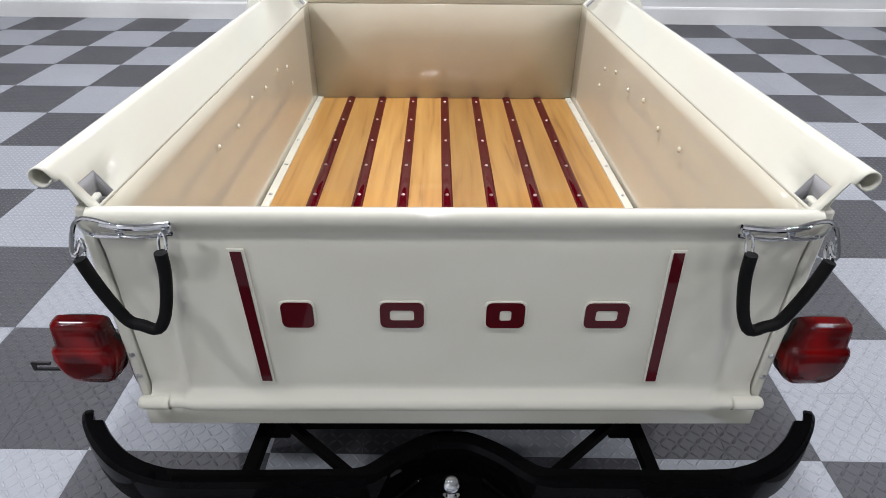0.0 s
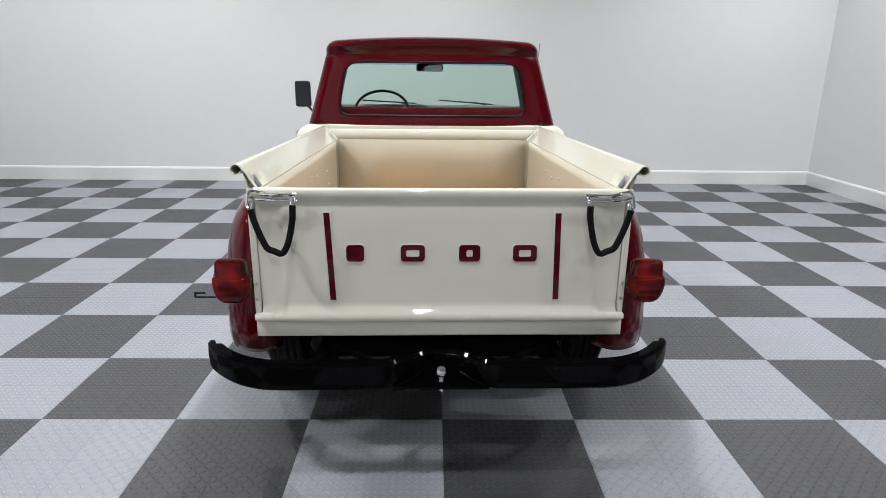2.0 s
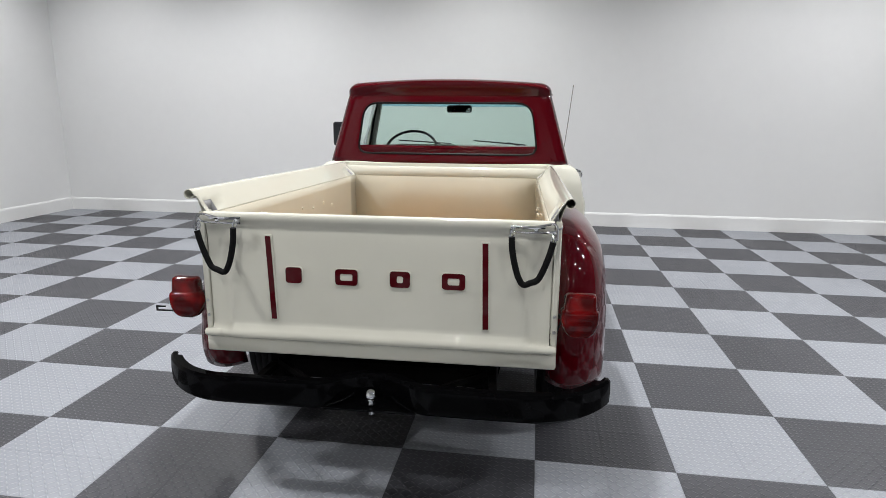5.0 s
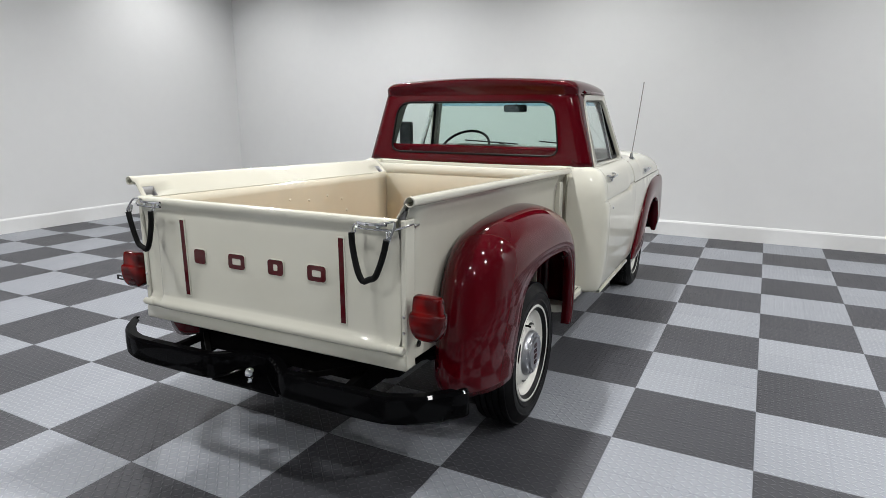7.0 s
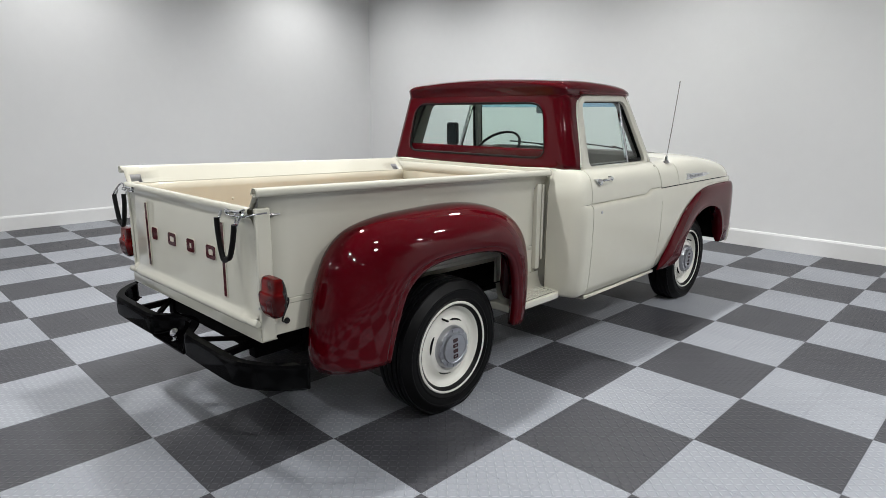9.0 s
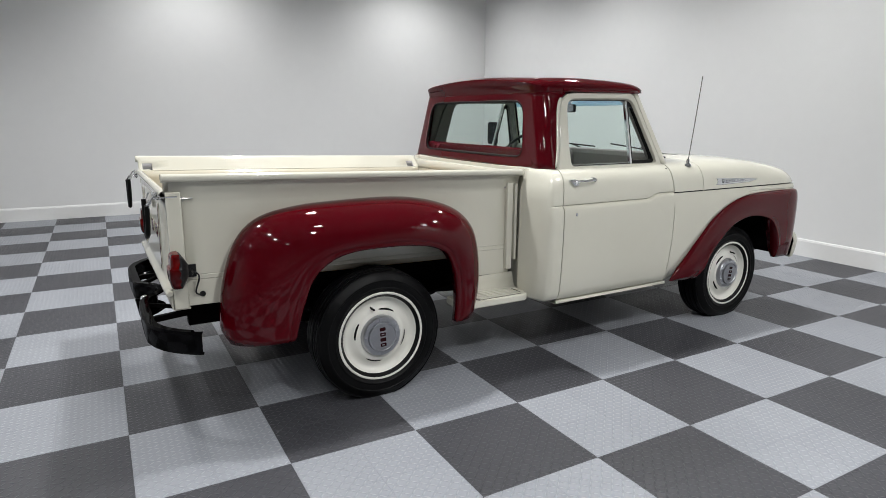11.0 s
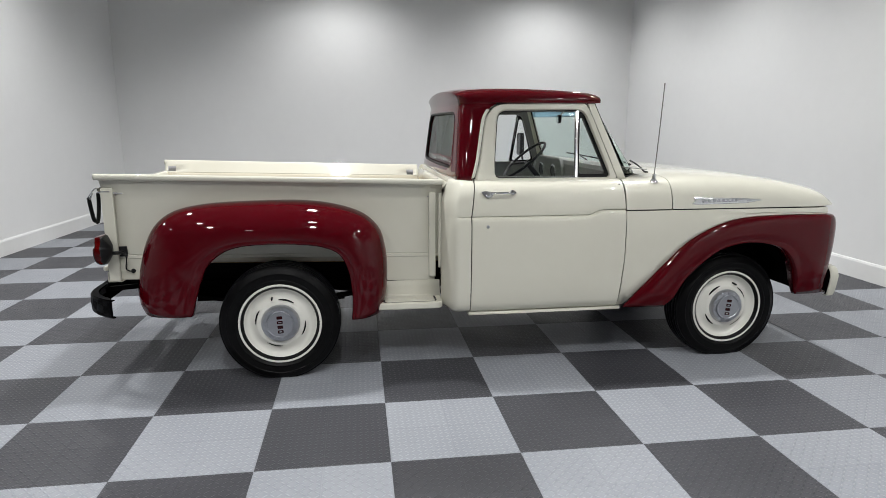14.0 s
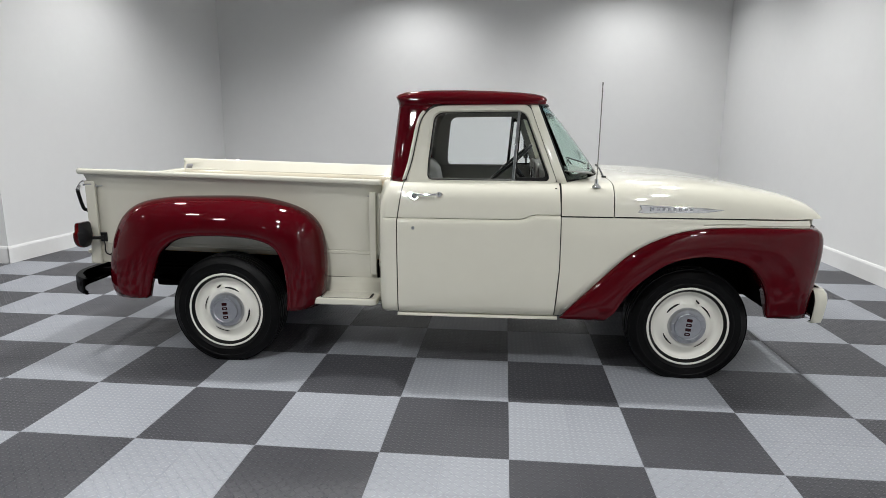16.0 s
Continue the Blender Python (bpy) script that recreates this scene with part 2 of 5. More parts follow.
def box(bm, x0, x1, y0, y1, z0, z1, m=None):
    vs = [bm.verts.new((x, y, z)) for x in (x0, x1) for y in (y0, y1) for z in (z0, z1)]
    for f in ((0, 1, 3, 2), (4, 6, 7, 5), (0, 4, 5, 1), (2, 3, 7, 6), (0, 2, 6, 4), (1, 5, 7, 3)):
        bm.faces.new([vs[i] for i in f])
    if m is not None:
        bmesh.ops.transform(bm, matrix=m, verts=vs)
    return vs


def box_bm(*a, m=None):
    bm = bmesh.new()
    box(bm, *a, m=m)
    return bm


def lathe(bm, profile, n=48, close=False, m=None):
    """Turns (radius, x) pairs round the x axis."""
    rows = [[(x, r * math.cos(2 * math.pi * k / n), r * math.sin(2 * math.pi * k / n)) for r, x in profile] for k in range(n)]
    vs = grid(bm, rows, close_u=True, close_v=close)
    if m is not None:
        bmesh.ops.transform(bm, matrix=m, verts=[v for r in vs for v in r])


def smooth_line(points, n):
    """A Catmull-Rom curve through the points, at n even steps of length."""
    p = [Vector(q) for q in points]
    p = [p[0] * 2 - p[1]] + p + [p[-1] * 2 - p[-2]]
    fine = []
    for i in range(1, len(p) - 2):
        for k in range(16):
            t = k / 16
            a, b, c, d = p[i - 1], p[i], p[i + 1], p[i + 2]
            fine.append(0.5 * (2 * b + (c - a) * t + (2 * a - 5 * b + 4 * c - d) * t * t + (3 * b - a - 3 * c + d) * t ** 3))
    fine.append(p[-2])
    return even(fine, n)


def even(pts, n):
    pts = [Vector(q) for q in pts]
    ds = [0.0]
    for a, b in zip(pts, pts[1:]):
        ds.append(ds[-1] + (b - a).length)
    out, i = [], 0
    for k in range(n):
        s = ds[-1] * k / (n - 1)
        while i < len(ds) - 2 and ds[i + 1] < s:
            i += 1
        w = (s - ds[i]) / max(ds[i + 1] - ds[i], 1e-9)
        out.append(pts[i].lerp(pts[i + 1], w))
    return out


def tube(bm, pts, r, n=10, closed=False, caps=True):
    pts = [Vector(q) for q in pts]
    rows, up = [], None
    for i, p in enumerate(pts):
        a = pts[i - 1] if (i or closed) else p
        b = pts[(i + 1) % len(pts)] if (i < len(pts) - 1 or closed) else p
        d = (b - a).normalized()
        if up is None:
            up = d.orthogonal().normalized()
        up = (up - d * up.dot(d)).normalized()
        side = d.cross(up)
        rows.append([p + (up * math.cos(2 * math.pi * k / n) + side * math.sin(2 * math.pi * k / n)) * r for k in range(n)])
    vs = grid(bm, rows, close_u=closed, close_v=True)
    if caps and not closed:
        bm.faces.new(vs[0])
        bm.faces.new(vs[-1])


def rounded_loop(corners, radius, n):
    """A closed loop of n points through 2D corners with rounded bends."""
    pts = []
    m = len(corners)
    for i in range(m):
        a, b, c = (Vector(corners[(i + k) % m]) for k in (-1, 0, 1))
        r = radius[i] if isinstance(radius, (list, tuple)) else radius
        p, q = b + (a - b).normalized() * r, b + (c - b).normalized() * r
        for k in range(9):
            t = k / 8
            pts.append(p * (1 - t) ** 2 + b * 2 * t * (1 - t) + q * t * t)
    pts.append(pts[0].copy())
    return even(pts, n + 1)[:-1]


def plate(bm, loop, to3d, t):
    """A flat piece with a 2D outline, from depth 0 to depth t."""
    lo, hi = [bm.verts.new(to3d(p[0], p[1], 0)) for p in loop], [bm.verts.new(to3d(p[0], p[1], t)) for p in loop]
    n = len(loop)
    for i in range(n):
        bm.faces.new((lo[i], lo[(i + 1) % n], hi[(i + 1) % n], hi[i]))
    bm.faces.new(lo[::-1])
    bm.faces.new(hi)


def ring_plate(bm, outer, inner, to3d, t):
    """A flat ring between two loops of as many points."""
    rows = []
    n = len(outer)
    for i in range(n):
        o, q = outer[i], inner[i]
        rows.append([to3d(o[0], o[1], 0), to3d(o[0], o[1], t), to3d(q[0], q[1], t), to3d(q[0], q[1], 0)])
    grid(bm, rows, close_u=True, close_v=True)


def interp(x, table):
    if x <= table[0][0]:
        return table[0][1]
    for (a, p), (b, q) in zip(table, table[1:]):
        if x <= b:
            return p + (q - p) * (x - a) / (b - a)
    return table[-1][1]


# --- the room ---
def structure(name, bm, mat, label="", parent=None):
    ob = part(name, bm, mat, parent, label)
    return tagged(ob, kind="structure")


W = 0.15
wall_north = structure("wall_north", box_bm(X0 - W, X1 + W, Y1, Y1 + W, -0.02, TOP), WALL, "smooth white painted wall behind the truck")
wall_west = structure("wall_west", box_bm(X0 - W, X0, Y0 - W, Y1, -0.02, TOP), WALL, "smooth white painted wall with soft light scallops")
wall_east = structure("wall_east", box_bm(X1, X1 + W, EAST_Y, Y1, -0.02, TOP), WALL, "smooth white painted wall")
wall_bay = structure("wall_bay", box_bm(X1 + W, FAR_X + W, EAST_Y, EAST_Y + W, -0.02, TOP), WALL, "plain white painted wall")
wall_far = structure("wall_far", box_bm(FAR_X, FAR_X + W, NOOK_Y - W, EAST_Y, -0.02, TOP), WALL, "plain white painted wall")
south = bmesh.new()
plate(south, [(X0, YW), (NOOK_X, Y0), (NOOK_X, Y0 - W), (X0, YW - W)], lambda x, y, d: (x, y, -0.02 + d), TOP + 0.02)
wall_south = structure("wall_south", south, WALL, "short white painted wall ending in a corner")
wall_return = structure("wall_return", box_bm(NOOK_X - W, NOOK_X, NOOK_Y, Y0 - W, -0.02, TOP), WALL, "white painted wall beyond the corner")
wall_nook = structure("wall_nook", box_bm(NOOK_X - W, FAR_X, NOOK_Y - W, NOOK_Y, -0.02, TOP), WALL, "plain white painted wall")
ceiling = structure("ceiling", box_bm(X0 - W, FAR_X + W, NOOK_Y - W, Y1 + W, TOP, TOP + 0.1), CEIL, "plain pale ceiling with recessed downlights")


def baseboard(x0, y0, x1, y1, nx, ny):
    """A moulded board on the wall from one corner to the next; n points into the room."""
    bm = bmesh.new()
    prof = [(0, 0), (0.018, 0), (0.018, 0.165), (0.014, 0.175), (0.010, 0.185), (0, 0.190)]
    grid(bm, [[(x + nx * d, y + ny * d, z) for d, z in prof] for x, y in ((x0, y0), (x1, y1))])
    tagged(part("baseboard", bm, BASE, None, "tall white painted baseboard along the wall", sharp=20), kind="structure")


baseboard(X0, Y1, X1, Y1, 0, -1)
baseboard(X0, Y0, X0, Y1 - 0.018, 1, 0)
baseboard(X1, EAST_Y, X1, Y1 - 0.018, -1, 0)
baseboard(X1 + 0.018, EAST_Y, FAR_X - 0.018, EAST_Y, 0, -1)
baseboard(FAR_X, NOOK_Y, FAR_X, EAST_Y, -1, 0)
baseboard(X0 + 0.018, YW, NOOK_X + 0.018, Y0, 0, 1)
baseboard(NOOK_X, NOOK_Y, NOOK_X, Y0, 1, 0)
baseboard(NOOK_X + 0.018, NOOK_Y, FAR_X - 0.018, NOOK_Y, 0, 1)

floor = structure("floor", box_bm(X0 - W, FAR_X + W, NOOK_Y - W, Y1 + W, -0.12, -0.0125), UNDERLAY, "checkered light and dark grey diamond-plate plastic tile floor")


def downlight(x, y):
    bm = bmesh.new()
    lathe(bm, [(0.10, 0.06), (0.10, 0.0), (0.125, -0.006), (0.13, 0.0), (0.13, 0.004)], 32, m=pose(x, y, TOP, 0, -90, 0))
    ob = part("ceiling_light", bm, BASE, None)
    tagged(ob, "round white recessed ceiling downlight trim", "light", "ceiling downlights")


# the added fill at (8.2, 0.5) gets the same trim
for lx, ly in DOWNLIGHTS:
    downlight(lx, ly)


# --- the pickup truck: x to its right, y ahead, z up, from the ground under the rear axle ---
truck = tagged(new("pickup_truck"), "cream and dark red vintage stepside pickup on checkered floor", "truck")
truck.matrix_world = pose(-0.0338, 1.8243, 0, 0, 0, 1.05)
WHEELBASE, HUB_Z, TYRE_R = 2.890, 0.344, 0.358
RAKE = 0.0215  # the bed drops a little towards the cab

# section of the body side: height and half-width
SIDE = [(0.395, 0.905), (0.41, 0.922), (0.45, 0.934), (0.55, 0.944), (0.70, 0.951), (0.85, 0.953), (0.92, 0.952), (0.948, 0.950), (0.960, 0.946), (0.968, 0.940), (0.9745, 0.930), (0.977, 0.922), (0.982, 0.9325), (0.988, 0.9335),
        (1.01, 0.931), (1.06, 0.924), (1.10, 0.913), (1.13, 0.900), (1.155, 0.882), (1.172, 0.858), (1.182, 0.834)]


def side_x(z):
    return interp(z, SIDE)


def glass_x(z):
    """Half-width of the cab above the belt."""
    return 0.832 - 0.285 * (z - 1.182)


def panel(bm, s, ys, zs, xf, flange=0.018, zf=lambda y, z: z):
    """A body panel over stations of y(z) and z, its edges turned in. ys: number of columns with function y(u, z)."""
    nu, yf = ys
    rows = []
    for z in zs:
        row = [(s * xf(yf(k / nu, z), z), yf(k / nu, z), zf(yf(k / nu, z), z)) for k in range(nu + 1)]
        if flange:
            a, b = row[0], row[-1]
            row = [(a[0] - s * flange, a[1], a[2])] + row + [(b[0] - s * flange, b[1], b[2])]
        rows.append(row)
    if flange:
        rows = [[(x - s * flange, y, z) for x, y, z in rows[0]]] + rows + [[(x - s * flange, y, z) for x, y, z in rows[-1]]]
    grid(bm, rows)


Z_LOW = [z for z, x in SIDE]


def door_rear(z):
    return interp(z, [(0.4, 1.140), (0.97, 1.138), (1.182, 1.168)])


def door_front(z):
    return interp(z, [(0.4, 2.075), (0.7, 2.095), (1.0, 2.093), (1.182, 2.087)])


# window outlines in the cab's side: (y, z)
FRAME_OUT = rounded_loop([(1.172, 1.184), (1.208, 1.30), (1.270, 1.638), (1.908, 1.652), (2.080, 1.184)], [0.005, 0.03, 0.13, 0.05, 0.005], 96)
FRAME_IN = rounded_loop([(1.300, 1.196), (1.302, 1.30), (1.335, 1.596), (1.885, 1.604), (2.040, 1.196)], [0.03, 0.03, 0.06, 0.05, 0.03], 96)


def build_door(s):
    bm = bmesh.new()
    panel(bm, s, (40, lambda u, z: door_rear(z) + (door_front(z) - door_rear(z)) * u), Z_LOW, door_x, zf=door_z)
    # sill under the glass
    grid(bm, [[(s * x, y, z) for y in [1.17 + 0.046 * k for k in range(21)]] for x, z in ((0.834, 1.182), (0.815, 1.190), (0.790, 1.192), (0.785, 1.15))])
    door = part("door", bm, CREAM, truck, thick=0.004)
    bm = bmesh.new()
    to3 = lambda y, z, d: (s * (glass_x(z) - 0.03 + d), y, z)
    n = len(FRAME_OUT)
    rows = []
    for o, q in zip(FRAME_OUT, FRAME_IN):
        m1, m2 = o.lerp(q, 0.08), o.lerp(q, 0.80)
        rows.append([to3(o[0], o[1], -0.01), to3(o[0], o[1], 0.022), to3(m1[0], m1[1], 0.030), to3(m2[0], m2[1], 0.026), to3(q[0], q[1], 0.012), to3(q[0], q[1], -0.02)])
    grid(bm, rows, close_u=True)
    part("window_frame", bm, CREAM, door)
    # rubber round the glass
    bm = bmesh.new()
    c = Vector((1.66, 1.39))
    inner = [c + (p - c) * 0.982 for p in FRAME_IN]
    ring_plate(bm, FRAME_IN, inner, lambda y, z, d: (s * (glass_x(z) - 0.042 + d), y, z), 0.016)
    part("gasket", bm, GASKET, door, "black rubber glass seal")
    bm = bmesh.new()
    plate(bm, [c + (p - c) * 0.975 for p in FRAME_IN], lambda y, z, d: (s * (glass_x(z) - 0.038 + d), y, z), 0.004)
    pane = part("side_window", bm, GLASS, door, "clear door glass")
    pane.visible_shadow = False
    bm = bmesh.new()
    a, b = (1.818, 1.192), (1.850, 1.60)
    loop = [(a[0] - 0.009, a[1]), (a[0] + 0.009, a[1]), (b[0] + 0.009, b[1]), (b[0] - 0.009, b[1])]
    plate(bm, loop, lambda y, z, d: (s * (glass_x(z) - 0.046 + d), y, z), 0.024)
    part("vent_divider", bm, CHROME, door, "bright vent window bar", bevel=0.003)
    bm = bmesh.new()
    vent = rounded_loop([(1.826, 1.198), (2.034, 1.198), (1.893, 1.592), (1.858, 1.592)], [0.012, 0.03, 0.02, 0.008], 60)
    vc = Vector((1.905, 1.33))
    ring_plate(bm, vent, [vc + (p - vc) * 0.87 for p in vent], lambda y, z, d: (s * (glass_x(z) - 0.046 + d), y, z), 0.022)
    part("vent_seal", bm, GASKET, door, "black vent window seal")
    bm = bmesh.new()
    box(bm, s * 0.868, s * 0.884, 2.062, 2.074, 1.140, 1.162)
    part("door_buffer", bm, GASKET, door, "small black rubber buffer", bevel=0.002)
    # handle: a cast pull on two feet with a push button
    bm = bmesh.new()
    hx = door_x(1.3, 1.11)
    face = lambda y, z, d: (s * (door_x(y, z) - 0.002 + d), y, z)
    plate(bm, rounded_loop([(1.194, 1.126), (1.226, 1.131), (1.262, 1.124), (1.262, 1.100), (1.238, 1.085), (1.214, 1.096)], [0.004, 0.02, 0.012, 0.012, 0.016, 0.02], 40), face, 0.020)
    line = smooth_line([(s * (hx + 0.016), 1.250, 1.116), (s * (hx + 0.028), 1.27, 1.118), (s * (hx + 0.032), 1.32, 1.119), (s * (hx + 0.030), 1.365, 1.120), (s * (hx + 0.020), 1.385, 1.121)], 18)
    tube(bm, line, 0.0072, 10)
    plate(bm, rounded_loop([(1.372, 1.108), (1.388, 1.106), (1.408, 1.121), (1.388, 1.135), (1.372, 1.133)], 0.008, 30), face, 0.024)
    lathe(bm, [(0.0, 0.034), (0.012, 0.033), (0.0150, 0.030), (0.0160, 0.024), (0.019, 0.022), (0.0205, 0.015)], 24, m=Matrix.Translation((s * (hx - 0.003), 1.237, 1.108)) @ Matrix.Diagonal((s, 1, 1, 1)))
    part("door_handle", bm, CHROME, door, "chrome pull handle with round push button", bevel=0.003)
    bm = bmesh.new()
    lathe(bm, [(0.0, 0.006), (0.007, 0.006), (0.010, 0.002), (0.011, 0.0)], 18, m=Matrix.Translation((s * door_x(1.23, 0.922), 1.231, 0.922)) @ Matrix.Diagonal((s, 1, 1, 1)))
    part("lock_cylinder", bm, STEEL, door, "small round chrome lock")
    return door


def door_x(y, z):
    return side_x(z)


def door_z(y, z):
    """The pressed belt line climbs ahead of the handle."""
    w = min(max((y - 1.85) / 0.10, 0), 1)
    return z + 0.030 * w * w * (3 - 2 * w) * interp(z, [(0.80, 0), (0.948, 1), (0.99, 1), (1.10, 0)])


doors = [build_door(s) for s in (1, -1)]
for s in (1, -1):
    for name, edge in (("door_seal", lambda z: door_rear(z) - 0.003), ("door_seal", lambda z: door_front(z) + 0.003)):
        bm = bmesh.new()
        grid(bm, [[(s * (min(side_x(z), 0.945) - 0.012), edge(z) + dy, z) for dy in (-0.012, 0.012)] for z in Z_LOW])
        part(name, bm, GASKET, truck, "black door gap seal")
    # a black strip stands in for the shade in the hood gap
    bm = bmesh.new()
    grid(bm, [[(s * (0.934 - 0.06 * max(0, (y - 3.42) / 0.125) ** 2), y, z) for z in (0.99, 1.015)] for y in [2.10 + 0.0475 * k for k in range(26)]])
    part("wing_seal", bm, GASKET, truck, "black strip as shade in the gap under the hood edge")
    bm = bmesh.new()
    grid(bm, [[(s * (glass_x(p[1]) - 0.012), p[0], p[1]), (s * (glass_x(p[1]) - 0.012), q[0], q[1])] for p, q in ((Vector((1.66, 1.40)) + (f - Vector((1.66, 1.40))) * 0.99, Vector((1.66, 1.40)) + (f - Vector((1.66, 1.40))) * 1.012) for f in FRAME_OUT)], close_u=True)
    part("frame_seal", bm, GASKET, truck, "black door frame seal")
    bm = bmesh.new()
    mid = Vector((1.66, 1.40))
    edge = sorted((f for f in FRAME_OUT if f[1] > 1.186 and f[0] < 1.30), key=lambda f: f[1] + f[0])
    grid(bm, [[(s * (glass_x(p[1]) + 0.0025), p[0], p[1]) for p in (mid + (f - mid) * 1.012, mid + (f - mid) * 1.058)] for f in edge])
    part("door_pillar", bm, CREAM, truck, "cream strip behind the door frame", thick=0.004)


# cab corners behind the doors, the back below the belt and the sill
def corner_point(u, z):
    """Round the rear quarter: u 0 at the door, 1 at the middle of the back."""
    plain = interp(z, [(p, q) for p, q in SIDE if not 0.93 < p < 1.0])
    x = side_x(z) if u < 0.06 else (side_x(z) + plain) / 2 if u < 0.16 else plain
    lean = interp(z, [(0.4, 0.0), (1.05, 0.0), (1.182, 0.04)])
    line = [(x, door_rear(z) - 0.009), (x, 1.072 + lean), (x - 0.006, 1.050 + lean), (x - 0.024, 1.034 + lean), (x - 0.10, 1.016 + lean), (0.735, 0.990 + lean), (0.712, 0.988 + lean), (0.700, 1.000 + lean * 0.8), (0.69, 1.03 + lean * 0.4), (0.0, 1.045)]
    return line[min(9, round(u * 9))]


bm = bmesh.new()
for s in (1, -1):
    rows = []
    for z in Z_LOW:
        row = [(s * (corner_point(0, z)[0] - 0.02), corner_point(0, z)[1], z)]
        row += [(s * corner_point(k / 9, z)[0], corner_point(k / 9, z)[1], z) for k in range(10)]
        rows.append(row)
    grid(bm, rows)
    # shelf from the belt in to the red upper panel
    top = rows[-1][1:]
    grid(bm, [top, [(x * 0.955, max(y + 0.012, 1.058), 1.189) for x, y, z in top]])
    # sill under the door
    grid(bm, [[(s * x, y, z) for y in (1.13, 1.5, 1.9, 2.10)] for x, z in ((0.895, 0.389), (0.918, 0.387), (0.920, 0.374), (0.905, 0.369), (0.60, 0.369))])
part("cab_body", bm, CREAM, truck, thick=0.004)

# red upper back panel, rear corners and roof in one pressing
WIN_B = rounded_loop([(-0.622, 1.246), (0.622, 1.246), (0.574, 1.588), (-0.574, 1.588)], [0.075, 0.075, 0.10, 0.10], 96)


def back_y(z, x=0.0):
    return 1.046 + (z - 1.184) * 0.112 + 0.016 * (abs(x) / 0.7) ** 3


bm = bmesh.new()
CR = 0.088
out = even([(-(glass_x(1.184) - CR), 1.184), (glass_x(1.184) - CR, 1.184)], 41)[:-1] + even([(glass_x(1.184) - CR, 1.184), (glass_x(1.648) - CR, 1.648)], 13)[:-1]
out += even([(glass_x(1.648) - CR, 1.648), (-(glass_x(1.648) - CR), 1.648)], 33)[:-1] + even([(-(glass_x(1.648) - CR), 1.648), (-(glass_x(1.184) - CR), 1.184)], 13)[:-1]
win = WIN_B
k0 = min(range(96), key=lambda i: (win[i] - Vector((-0.632, 1.246))).length)
win = win[k0:] + win[:k0]
ring = even(win + win[:1], 97)[:-1]
rows = []
for o, q in zip(out, ring):
    row = []
    for w in (0, 0.3, 0.6, 0.86):
        p = o.lerp(q, w)
        row.append((p[0], back_y(p[1], p[0]), p[1]))
    row += [(o.lerp(q, 0.95)[0], back_y(o.lerp(q, 0.95)[1]) + 0.006, o.lerp(q, 0.95)[1]), (q[0], back_y(q[1]) + 0.022, q[1])]
    rows.append(row)
grid(bm, rows, close_u=True)
for s in (1, -1):
    rows = []
    for k in range(13):
        z = 1.184 + (1.648 - 1.184) * k / 12
        xs, xb, yb = glass_x(z), glass_x(z) - CR, back_y(z, glass_x(z) - CR)
        yd = interp(z, [(1.184, 1.154), (1.30, 1.191), (1.50, 1.229), (1.58, 1.250), (1.62, 1.29), (1.67, 1.37)])
        row = [(s * (xs - 0.03), yd, z), (s * xs, yd, z)]
        for i in range(13):
            a = math.pi / 2 * i / 12
            row.append((s * (xb + CR * math.cos(a)), yb + 0.085 - 0.085 * math.sin(a), z))
        rows.append(row)
    grid(bm, rows)
cab_back = part("cab_back", bm, RED, truck, "dark red upper cab back and rear pillars", thick=0.003)

ROOF = [(1.19, 1.748, 0.7015), (1.24, 1.752, 0.7015), (1.28, 1.754, 0.7015), (1.34, 1.756, 0.7015), (1.50, 1.757, 0.702), (1.70, 1.752, 0.700),
        (1.85, 1.742, 0.696), (1.93, 1.731, 0.692), (1.975, 1.717, 0.687), (1.998, 1.701, 0.681), (2.005, 1.682, 0.674)]
DOME = [-1 + k / 32 for k in range(65)]


def roof_side(y, zt, hw):
    """The turned-down edge of the roof, from its lower rim up: (x, z)."""
    low = interp(y, [(1.19, 1.634), (1.28, 1.634), (1.34, 1.648)])
    return [(glass_x(low) - 0.002 if y < 1.34 else hw, low), (hw, 1.650), (hw, 1.653), (hw, 1.656), (hw - 0.0005, 1.660)]


def roof_arch(t, zt, hw, ez):
    """Across the roof, t from -1 to 1: a slight crown, then a round shoulder down to its side."""
    a, r = abs(t), 0.085
    shoulder = zt - 0.026 * min(1.0, (zt - ez) / 0.09)
    if a < 0.68:
        return math.copysign((hw - r) * a / 0.68, t), zt - (zt - shoulder) * (a / 0.68) ** 2
    w = (a - 0.68) / 0.32 * math.pi / 2
    return math.copysign(hw - r + r * math.sin(w), t), ez + (shoulder - ez) * math.cos(w)


bm = bmesh.new()
rows = []
for y, zt, hw in ROOF:
    side = roof_side(y, zt, hw)
    ex, ez = side[-1]
    bow = lambda t: 0.035 * (1 - t * t) * max(0.0, y - 1.8) / 0.245
    dome = [(x, y + bow(t), z) for t, (x, z) in ((t, roof_arch(t, zt, ex, ez)) for t in DOME)]
    rows.append([(-x, y, z) for x, z in side[:-1]] + dome + [(x, y, z) for x, z in side[-2::-1]])
front = [(x, y - 0.012, 1.650) for x, y, z in rows[-1]]
grid(bm, rows + [front, [(x * 0.99, y - 0.05, 1.648) for x, y, z in front]])
# the swept rear edge: a concave turn out of the back panel to a thin lip that wraps the corners
side = roof_side(*ROOF[0])


